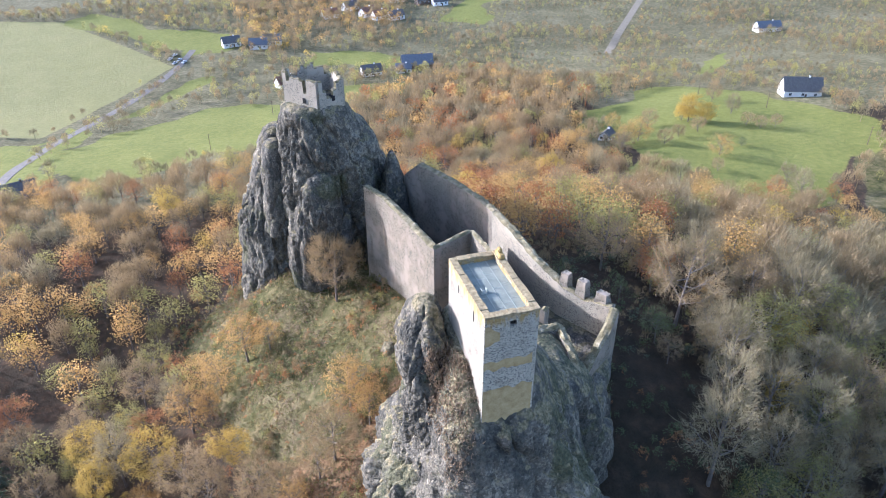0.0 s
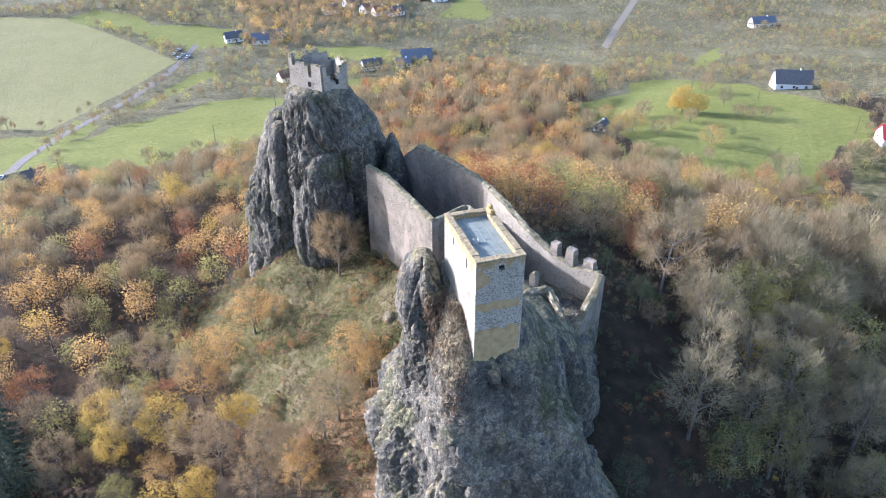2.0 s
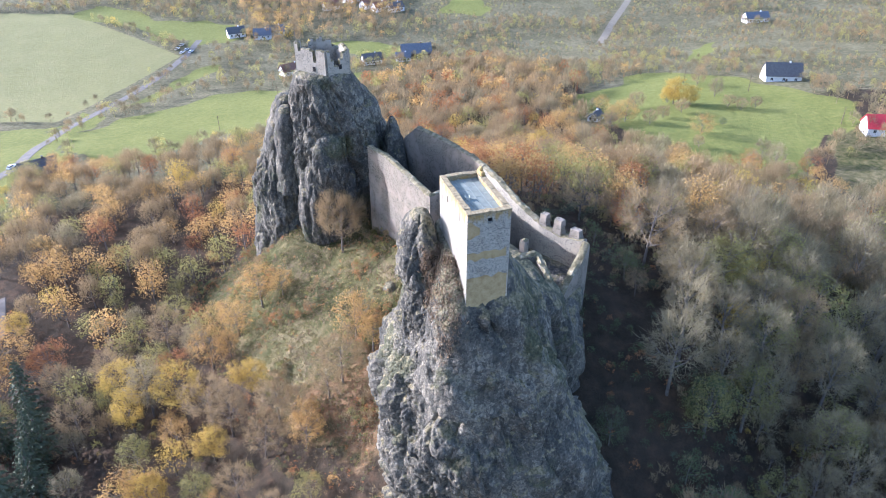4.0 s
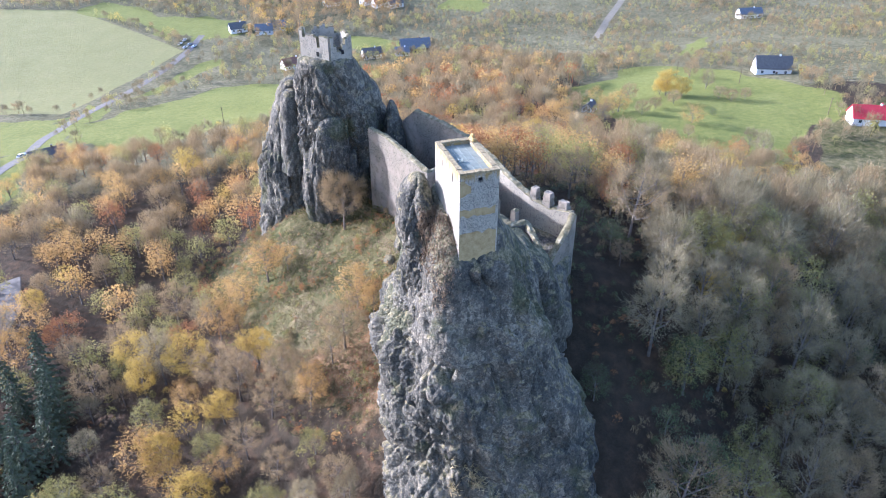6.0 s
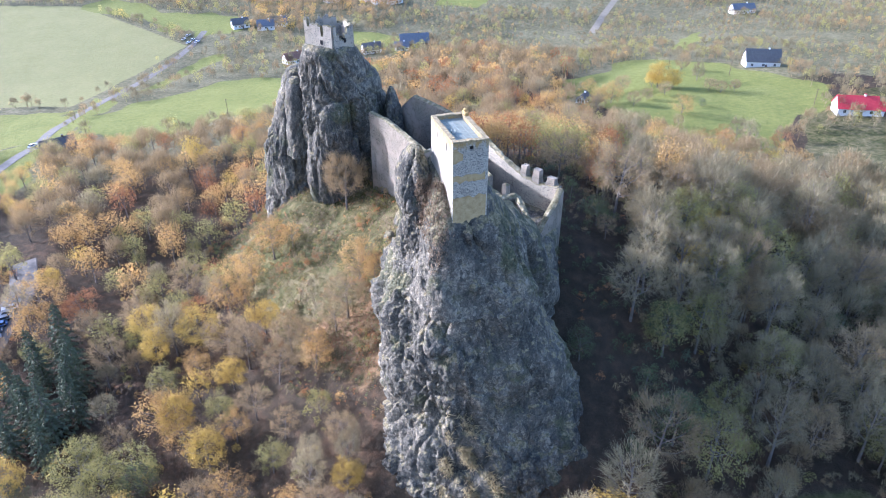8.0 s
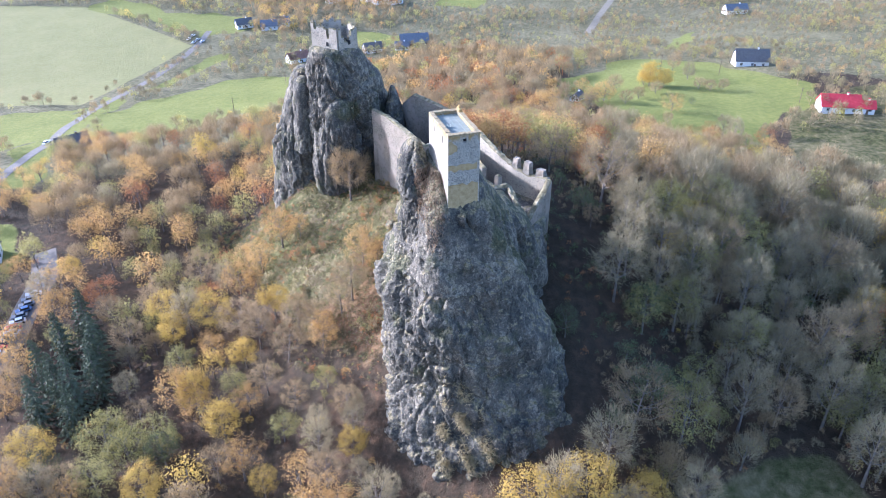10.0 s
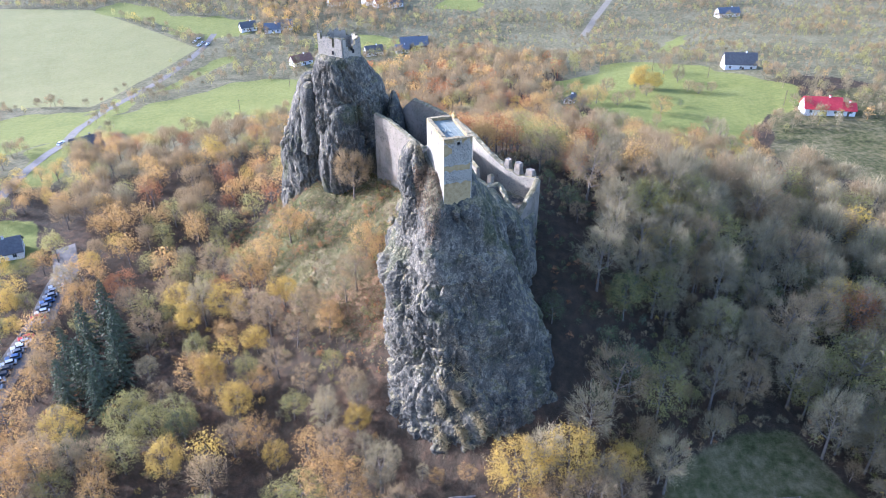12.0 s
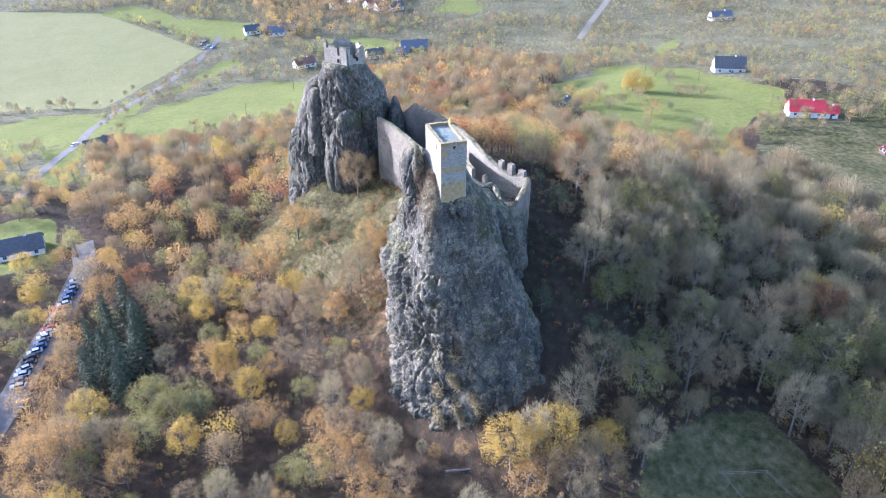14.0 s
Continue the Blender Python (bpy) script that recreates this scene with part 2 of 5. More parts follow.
OCHRE = plain("ochre_plaster", (0.25, 0.18, 0.075), (0.45, 0.345, 0.18), 1.2, 0.95, 0.03)
LICHEN = plain("lichen_coping", (0.12, 0.088, 0.042), (0.43, 0.34, 0.19), 2.4, 0.95, 0.06)
TOPS = worn_top("worn_wall_top")
# near-black, so the shade inside openings is in the colour itself
SHADE_FILL = plain("shade_fill", (0.012, 0.012, 0.013), (0.03, 0.028, 0.026), 2.0, 0.95)
BARK = plain("bark", (0.10, 0.085, 0.07), (0.24, 0.205, 0.17), 1.5, 0.95, 0.05)
LEAVES = {
    "grey": foliage("twigs_grey", (0.125, 0.103, 0.055), (0.38, 0.315, 0.175), 0.3, 0.35),
    "brown": foliage("twigs_brown", (0.19, 0.137, 0.07), (0.41, 0.302, 0.155), 0.3, 0.35),
    "rust": foliage("leaves_rust", (0.24, 0.105, 0.045), (0.44, 0.215, 0.09), 0.25, 0.55),
    "orange": foliage("leaves_orange", (0.32, 0.19, 0.06), (0.56, 0.365, 0.13), 0.25, 0.55),
    "yellow": foliage("leaves_yellow", (0.36, 0.245, 0.05), (0.58, 0.42, 0.10), 0.25, 0.55),
    "olive": foliage("leaves_olive", (0.18, 0.165, 0.055), (0.38, 0.34, 0.115), 0.25, 0.55),
    "green": foliage("leaves_green", (0.06, 0.08, 0.035), (0.17, 0.185, 0.08), 0.25, 0.4),
    "spruce": foliage("needles", (0.05, 0.068, 0.038), (0.14, 0.155, 0.085), 0.25, 0.1),
}
TUFTS = {"olive": foliage("tufts_olive", (0.07, 0.068, 0.026), (0.205, 0.175, 0.068), 0.0, 0.3), "brown": foliage("tufts_brown", (0.12, 0.085, 0.055), (0.27, 0.20, 0.13), 0.0, 0.3)}


# ---- helpers for meshes ----
def link(name, verts, faces, material, parent=None, label="", smooth=False, slots=None):
    """One mesh object from arrays, under a thing or on its own."""
    me = bpy.data.meshes.new(name)
    me.from_pydata([tuple(v) for v in verts], [], [tuple(f) for f in faces])
    for k in material if isinstance(material, (list, tuple)) else [material]:
        me.materials.append(k)
    if slots is not None:
        me.polygons.foreach_set("material_index", slots)
    if smooth:
        me.polygons.foreach_set("use_smooth", [True] * len(me.polygons))
    ob = new(name, me)
    if parent:
        ob.parent = parent
    if label:
        ob["label"] = label
    return ob


def part(name, bm, material, parent=None, label="", smooth=False):
    """One mesh object from a bmesh."""
    me = bpy.data.meshes.new(name)
    bmesh.ops.recalc_face_normals(bm, faces=bm.faces)
    bm.to_mesh(me)
    bm.free()
    me.materials.append(material)
    if smooth:
        me.polygons.foreach_set("use_smooth", [True] * len(me.polygons))
    ob = new(name, me)
    if parent:
        ob.parent = parent
    if label:
        ob["label"] = label
    return ob


def box(bm, x0, y0, z0, x1, y1, z1, bevel=0.0):
    made = bmesh.ops.create_cube(bm, size=1)["verts"]
    for v in made:
        v.co = Vector((x0 if v.co.x < 0 else x1, y0 if v.co.y < 0 else y1, z0 if v.co.z < 0 else z1))
    if bevel:
        bmesh.ops.bevel(bm, geom=list({e for v in made for e in v.link_edges}), offset=bevel, segments=1, affect="EDGES")
    return made


def boxed(name, sizes, material, parent=None, label="", bevel=0.0):
    bm = bmesh.new()
    for s in sizes:
        box(bm, *s, bevel)
    return part(name, bm, material, parent, label)


def thing(name, place, label, category, group="", turn=0.0, kind=""):
    e = new(name)
    e.empty_display_size = 0.5
    e.matrix_world = pose(*place, 0, 0, turn)
    return tagged(e, label, category, group, kind)


class Soup:
    """Loose triangles and tubes, gathered into arrays."""

    def __init__(self):
        self.v, self.corners, self.sizes, self.n = [], [], [], 0

    def add(self, v, f):
        """f: faces as lists of corners, or as an array with one row a face."""
        rows = [f] if isinstance(f, np.ndarray) else [np.array([q for q in f if len(q) == k]) for k in sorted({len(q) for q in f})]
        self.join(np.asarray(v, float), np.concatenate([r.ravel() for r in rows]), np.concatenate([np.full(len(r), r.shape[1]) for r in rows]))

    def join(self, v, corners, sizes):
        self.v.append(v)
        self.corners.append(corners + self.n)
        self.sizes.append(sizes)
        self.n += len(v)

    def packed(self):
        if len(self.v) > 1:
            self.v, self.corners, self.sizes = [np.concatenate(self.v)], [np.concatenate(self.corners)], [np.concatenate(self.sizes)]
        return self.v[0], self.corners[0], self.sizes[0]

    def tube(self, points, radii, sides=5):
        points = np.asarray(points, float)
        out, faces = [], []
        for i, (p, r) in enumerate(zip(points, radii)):
            d = points[min(i + 1, len(points) - 1)] - points[max(i - 1, 0)]
            d = d / (np.linalg.norm(d) + 1e-9)
            a = np.cross(d, (0.31, 0.91, 0.27))
            a /= np.linalg.norm(a) + 1e-9
            b = np.cross(d, a)
            for k in range(sides):
                w = 2 * math.pi * k / sides
                out.append(p + r * (math.cos(w) * a + math.sin(w) * b))
        for i in range(len(points) - 1):
            for k in range(sides):
                q = (k + 1) % sides
                faces.append((i * sides + k, i * sides + q, (i + 1) * sides + q, (i + 1) * sides + k))
        self.add(out, faces)

    def leaves(self, centres, size, rng, heart=None, stray=0.6):
        """A four-sided leaf spray at each centre, turned at random, or by and large away from the crown's heart."""
        n = len(centres)
        face = rng.normal(size=(n, 3)) * stray
        if heart is not None:
            out = centres - heart
            face += out / (np.linalg.norm(out, axis=1, keepdims=True) + 0.1)
        face /= np.linalg.norm(face, axis=1, keepdims=True)
        a = np.cross(face, rng.normal(size=(n, 3)))
        a /= np.linalg.norm(a, axis=1, keepdims=True)
        b = np.cross(face, a)
        s = (size * rng.uniform(0.6, 1.3, n))[:, None]
        v = np.stack([centres - a * s, centres + b * s * 0.6, centres + a * s, centres - b * s * 0.6], 1).reshape(-1, 3)
        self.add(v, np.arange(4 * n).reshape(-1, 4))

    def twigs(self, starts, ends, width, rng):
        n = len(starts)
        d = ends - starts
        s = np.cross(d, rng.normal(size=(n, 3)))
        s /= np.linalg.norm(s, axis=1, keepdims=True) + 1e-9
        v = np.stack([starts - s * width, starts + s * width, ends], 1).reshape(-1, 3)
        self.add(v, np.arange(3 * n).reshape(-1, 3))

    def link(self, name, material, parent=None, label=""):
        v, corners, sizes = self.packed()
        me = bpy.data.meshes.new(name)
        me.vertices.add(len(v))
        me.vertices.foreach_set("co", v.astype(np.float32).ravel())
        me.loops.add(len(corners))
        me.loops.foreach_set("vertex_index", corners.astype(np.int32))
        me.polygons.add(len(sizes))
        me.polygons.foreach_set("loop_start", np.concatenate([[0], np.cumsum(sizes)[:-1]]).astype(np.int32))
        me.update(calc_edges=True)
        me.materials.append(material)
        ob = new(name, me)
        if parent:
            ob.parent = parent
        if label:
            ob["label"] = label
        return ob


# ---- the ground ----
def smooth01(s):
    s = np.clip(s, 0, 1)
    return s * s * (3 - 2 * s)


def ground_z(x, y):
    """The hill under the castle and the land that falls away behind it."""
    x, y = np.asarray(x, float), np.asarray(y, float)
    z = -10 + 0.02 * np.clip(x, -600, 900) - 28 * smooth01((y - 150) / 260)
    z = z + 6 * np.exp(-(((x + 14) / 15) ** 2) - ((y - 76) / 42) ** 2) + 4 * np.exp(-(((x + 6) / 14) ** 2) - ((y - 96) / 11) ** 2) + 5 * np.exp(-(((x + 19) / 11) ** 2) - ((y - 90) / 13) ** 2)
    dx, dy = x - 24, y - 50
    z = z + 42 * np.exp(-((dx / np.where(dx < 0, 42, 95)) ** 2) - (dy / np.where(dy < 0, 72, 85)) ** 2)
    near = np.exp(-(((x - 10) / 220) ** 2) - ((y - 60) / 220) ** 2)
    z = z + near * (0.5 * np.sin(x / 5.1 + 0.6 * np.sin(y / 7.3)) + 0.5 * np.sin(y / 6.3 + x / 11.0) + 0.8 * np.sin(x / 17.0 - y / 23.0))
    far = np.clip((np.hypot(x - 60, y - 200) - 700) / 2500, 0, 1)
    return z + 60 * far * far


def inside(poly, x, y, soft):
    """1 inside the outline, 0 outside, falling over soft metres."""
    x, y = np.asarray(x, float), np.asarray(y, float)
    hit, best = np.zeros(x.shape, bool), np.full(x.shape, 1e9)
    for (ax, ay), (bx, by) in zip(poly, poly[1:] + poly[:1]):
        cross = (ay > y) != (by > y)
        hit ^= cross & (x < (bx - ax) * (y - ay) / ((by - ay) if by != ay else 1e-9) + ax)
        ex, ey = bx - ax, by - ay
        s = np.clip(((x - ax) * ex + (y - ay) * ey) / (ex * ex + ey * ey + 1e-9), 0, 1)
        best = np.minimum(best, np.hypot(x - ax - s * ex, y - ay - s * ey))
    return np.clip(0.5 + np.where(hit, best, -best) / soft, 0, 1)


def within(poly, x, y):
    """Whether one point lies inside the outline."""
    hit = False
    for (ax, ay), (bx, by) in zip(poly, poly[1:] + poly[:1]):
        if (ay > y) != (by > y) and x < (bx - ax) * (y - ay) / (by - ay) + ax:
            hit = not hit
    return hit


MEADOWS = [
    [(-99, 286), (-79, 313), (-43, 348), (12, 340), (30, 300), (8, 268), (-8, 252), (-36, 246), (-76, 231), (-88, 245)],
    [(-128, 196), (-112, 190), (-96, 244), (-98, 290), (-84, 330), (-92, 344), (-112, 300), (-118, 250)],
    [(-150, 240), (-116, 250), (-106, 290), (-108, 326), (-140, 330), (-190, 300)],
    [(-78, 336), (-46, 414), (-26, 412), (-33, 390), (-64, 355)],
    [(-120, 614), (-46, 536), (0, 512), (-12, 462), (-40, 470), (-90, 545), (-125, 590)],
    [(40, 450), (98, 418), (84, 390), (42, 412)],
    [(46, 364), (84, 352), (74, 322), (40, 322)],
    [(186, 548), (212, 540), (176, 470), (150, 488)],
    [(126, 232), (159, 246), (191, 262), (220, 236), (236, 200), (231, 156), (197, 138), (146, 108), (124, 122), (118, 145), (122, 168), (140, 192)],
    [(250, 316), (286, 328), (256, 290), (234, 283)],
    [(-135, 118), (-104, 120), (-104, 150), (-140, 160)],
    [(236, 80), (300, 90), (310, 130), (262, 122)],
]
FIELD = [(-131, 345), (-109, 332), (-85, 383), (-47, 446), (-72, 493), (-131, 596), (-230, 640), (-330, 520), (-240, 380)]
ORCHARD = [(95, 430), (150, 300), (232, 262), (250, 200), (300, 130), (520, 150), (560, 560), (260, 640), (140, 560)]
SLOPE = [(-40, 106), (-28, 122), (-8, 112), (4, 96), (14, 88), (18, 60), (12, 42), (2, 30), (-10, 22), (-22, 40), (-30, 70), (-34, 88)]

WOODS = [(-6, 190), (20, 260), (57, 330), (86, 342), (130, 356), (164, 350), (156, 272), (146, 240), (122, 214), (108, 170), (60, 160)]
# two grassy grounds whose shade is put into their colour
SHADY_YARD = [(192, 132), (222, 156), (262, 158), (340, 130), (350, 60), (250, 20), (190, 60), (176, 104)]
SHADY_LAWN = [(26, -44), (40, -28), (58, -24), (72, -26), (78, -50), (50, -70), (20, -66)]


def axis(lo, hi, pace):
    core = np.arange(lo, hi + 0.1, pace)
    out = [pace]
    while sum(out) < 4500:
        out.append(out[-1] * 1.35)
    out = np.cumsum(out)
    return np.concatenate([lo - out[::-1], core, hi + out])


def build_ground():
    xs, ys = axis(-230, 430, 3.0), axis(-150, 640, 3.0)
    gx, gy = np.meshgrid(xs, ys)
    gz = ground_z(gx, gy)
    w = len(xs)
    r, c = np.meshgrid(np.arange(len(ys) - 1), np.arange(w - 1), indexing="ij")
    a = (r * w + c).ravel()
    ob = link("ground", np.stack([gx, gy, gz], -1).reshape(-1, 3), np.stack([a, a + 1, a + w + 1, a + w], 1), GROUND, smooth=True)
    fx, fy = gx.ravel(), gy.ravel()
    wx, wy = fx + 6 * np.sin(fy / 11.0 + 1.7 * np.sin(fx / 17.0)) + 2 * np.sin(fy / 4.1), fy + 6 * np.sin(fx / 12.0 + 1.3 * np.sin(fy / 19.0)) + 2 * np.sin(fx / 3.7)
    zones = {"meadow": np.max([inside(p, wx, wy, 6) for p in MEADOWS], axis=0), "field": inside(FIELD, fx, fy, 6)}
    # lawn and yard take the darker slope colour to stand in for shade
    zones["slope"], zones["dry"] = np.maximum(inside(SLOPE, fx, fy, 12), inside(SHADY_LAWN, fx, fy, 6)), np.maximum(inside(ORCHARD, fx, fy, 16), smooth01((fy - 150) / 70) * (1 - inside(WOODS, fx, fy, 10)))
    zones["slope"] = np.maximum(zones["slope"], inside(SHADY_YARD, wx, wy, 6))
    zones["leafy"] = inside(SLOPE, fx, fy, 14) * smooth01((52 - fy) / 14 + 0.35 * np.sin(fx / 5.0) * np.sin(fy / 6.5))
    for key, value in zones.items():
        ob.data.attributes.new(key, "FLOAT", "POINT").data.foreach_set("value", value)
    return tagged(ob, "autumn hillside with leaf litter, meadows and dry grass", "ground", kind="structure")


build_ground()


# ---- the two basalt rocks ----
def block(q, scale, tall, tilt):
    """Broken rock: every block juts out by its own amount and leans its own way, with a crack round it."""
    v = Vector((q.x * scale, q.y * scale, q.z * scale * tall))
    far, at = noise.voronoi(v)
    own = at[0] * 7.31
    crack = max(0.0, 1 - (far[1] - far[0]) / 0.16)
    return noise.cell(own) * 0.5 + tilt * (v - at[0]).dot(noise.cell_vector(own + Vector((3, 5, 7)))) - 0.22 * crack * crack


def loft(levels, around, up, seed, rough=1.0, lean=None, corner=2.6, tall=0.5, lee=2.6):
    """A rock from levels (z, x0, x1, y0, y1): rounded outlines joined, then broken into columns and blocks. corner: how square the sunlit front corner is; lee: the shaded one."""
    levels = np.array(sorted(levels), float)
    z = np.linspace(levels[0, 0], levels[-1, 0], up)
    x0, x1, y0, y1 = (np.interp(z, levels[:, 0], levels[:, k]) for k in (1, 2, 3, 4))
    front = int(around * 0.74)
    th = np.concatenate([np.linspace(0.9 * math.pi, 2.1 * math.pi, front, endpoint=False), np.linspace(0.1 * math.pi, 0.9 * math.pi, around - front, endpoint=False)])
    verts = []
    for i in range(up):
        cx, cy, ax, ay = (x0[i] + x1[i]) / 2, (y0[i] + y1[i]) / 2, (x1[i] - x0[i]) / 2, (y1[i] - y0[i]) / 2
        fade = min(1.0, (ax + ay) / 4) * (1 - 0.6 * float(smooth01((z[i] - z[-1] + 7) / 6))) * rough
        for t in th:
            c, s = math.cos(t), math.sin(t)
            e = 2.6 if s > 0 else corner if c < 0 else lee
            k = (abs(c) ** e + abs(s) ** e) ** (-1 / e)
            p = Vector((cx + ax * k * c, cy + ay * k * s, z[i]))
            q = p + Vector((seed, 2 * seed, 0))
            big = noise.noise(q * 0.09) * 1.7 + noise.noise(Vector((q.x * 0.24, q.y * 0.24, q.z * 0.15))) * 1.0
            cut = 1 - abs(noise.noise(Vector((q.x * 0.13 + 7, q.y * 0.13, q.z * 0.08)))) * 4.2
            big -= 1.1 * max(0.0, cut) ** 2
            # weathered smooth in places, shattered in others
            wild = 0.35 + 0.65 * float(smooth01(0.55 + 1.5 * noise.noise(q * 0.11 + Vector((40, 3, 9))) - 0.45 * c))
            q = q + 0.25 * noise.noise_vector(q * 0.4)
            d = fade * (0.1 + big + 1.5 * block(q, 0.2, tall, 0.8) + wild * (0.85 * block(q, 0.5, tall, 0.8) + 0.5 * block(q, 1.15, tall * 1.2, 0.8) + 0.2 * noise.noise(q * 2.2)))
            verts.append((p.x + d * c, p.y + d * s, p.z + fade * (0.5 * noise.noise(q * 0.5 + Vector((9, 0, 0))) + 0.25 * noise.noise(q * 1.4))))
    faces = [(i * around + j, i * around + (j + 1) % around, (i + 1) * around + (j + 1) % around, (i + 1) * around + j) for i in range(up - 1) for j in range(around)]
    n = len(verts)
    top = np.mean(verts[-around:], axis=0)
    verts.append(tuple(top))
    faces += [((up - 1) * around + j, (up - 1) * around + (j + 1) % around, n) for j in range(around)]
    verts = np.array(verts)
    if lean:
        verts = lean(verts)
    return verts, faces


def rock(name, masses, label):
    s = Soup()
    for m in masses:
        s.add(*loft(*m))
    ob = s.link(name, BASALT)
    v = np.concatenate(s.v)
    grown = smooth01((v[:, 2] - 46) / 7) * smooth01((v[:, 0] + 3.9) / 1.5) * smooth01((v[:, 1] + 2.0) / 2) * smooth01((1.0 - v[:, 0]) / 2) * (v[:, 1] < 40)
    if name == "rock_outcrop":
        grown = np.full(len(v), 0.85)
    mossy = smooth01((v[:, 0] - 5.6) / 2.5) * smooth01((v[:, 2] - 37) / 6) * (v[:, 1] < 40) + 0.8 * smooth01((v[:, 0] - 12 - 0.3 * (45 - v[:, 2])) / 3) * smooth01((v[:, 2] - 22) / 6) * (v[:, 1] < 20)
    ob.data.attributes.new("mossy", "FLOAT", "POINT").data.foreach_set("value", np.clip(mossy, 0, 1))
    ob.data.attributes.new("grown", "FLOAT", "POINT").data.foreach_set("value", grown)
    tagged(ob, label, "rock", kind="structure")
    return v


HOLLOW = (0.3, 52.6)


def back_rise(v):
    """The top climbs towards the back of the tower."""
    k = smooth01((v[:, 2] - 46) / 12) * smooth01((13 - v[:, 0]) / 8)
    v[:, 2] += k * 0.30 * np.clip(v[:, 1] - 0.5, 0, 11)
    # the hollow under the tower
    d = ((v[:, 0] - HOLLOW[0] - 0.45 * (HOLLOW[1] - v[:, 2])) / 2.3) ** 2 + ((v[:, 2] - HOLLOW[1]) / 3.4) ** 2
    v[:, 1] += 2.4 * np.exp(-d * d) * (v[:, 1] < 3)
    return v


NEAR_ROCK = [
    ([(-6, -12, 35, -23, 34), (3, -10.2, 31, -18.2, 32), (8, -9.2, 28.4, -14.2, 32), (13, -8.6, 26, -11.4, 31), (18, -9.0, 24.6, -9.2, 30), (22, -8.8, 23, -8.6, 29), (26, -8.4, 21.4, -8, 28), (32, -9.4, 19.2, -7.4, 28), (36.5, -9.2, 17.6, -6.4, 27), (40, -7.6, 16, -5.4, 26), (43, -5.8, 14.6, -4.6, 24), (47, -4.6, 13, -3.4, 22), (50, -3.8, 12, -2.6, 20), (53, -3.2, 11, -2.1, 18), (56, -2.0, 9.4, -1.5, 15), (58, -1.2, 8.4, -0.2, 14), (59.3, -0.8, 7.4, 0.4, 13), (60, -0.3, 5.8, 0.8, 11)], 420, 300, 3.0, 0.72, back_rise, 1.7, 0.5, 3.6),
    # the fin beside the tower
    ([(36, -6.5, 3, 2, 21), (46, -4.6, 2, 4, 18), (53, -4.2, 1.0, 6, 16), (57, -4.6, 0.4, 6.8, 15.5), (61, -4.6, -0.3, 7.2, 15), (63, -4.1, -0.4, 7.8, 14), (64.6, -3.5, -1.2, 8.4, 12.5), (65.4, -3.1, -2, 9, 11.5)], 190, 190, 11.0, 0.85, None, 2.2, 0.22),
    # the apron under the tower
    ([(42, -5.0, 8, -4.2, 11), (50, -4.0, 7, -2.8, 11), (54, -3.4, 6.4, -1.8, 11), (56, -3.0, 6.0, -0.8, 11), (58.5, -2.3, 5.2, 0.5, 11), (60.2, -1.7, 4, 2.2, 11), (61.5, -1.1, 3, 4, 11)], 120, 80, 27.0, 0.26, None),
    # the rise behind the tower
    ([(38, 4, 19, 3, 26), (46, 5, 16.6, 6, 23), (50, 5, 14.6, 7, 20), (53, 5, 12.6, 8, 17), (54.6, 5, 11, 9, 15)], 130, 80, 47.0, 0.5, None),
    # the shoulder under the end wall
    ([(18, 9, 29, 13, 36), (30, 10, 28, 14, 34), (38, 10.5, 25.5, 14, 32), (42, 11, 23, 13, 33), (44.3, 11.5, 20.5, 14, 34), (45.5, 13, 19, 17, 30)], 170, 110, 19.0, 0.55, None),
    ([(10, 14, 33, 14, 46), (24, 14, 31.6, 16, 44), (32, 14, 32, 19, 44), (35, 15, 32.4, 21.5, 43), (36.6, 17, 32.2, 24, 41), (37.4, 20, 31, 26.5, 39)], 150, 110, 67.0, 0.55, None),
    ([(-2, 18, 33, -4, 14), (8, 20, 30.5, -2, 12), (14, 21, 27, 0, 10), (17, 22, 25, 2, 7)], 90, 70, 53.0, 0.6, None),
]
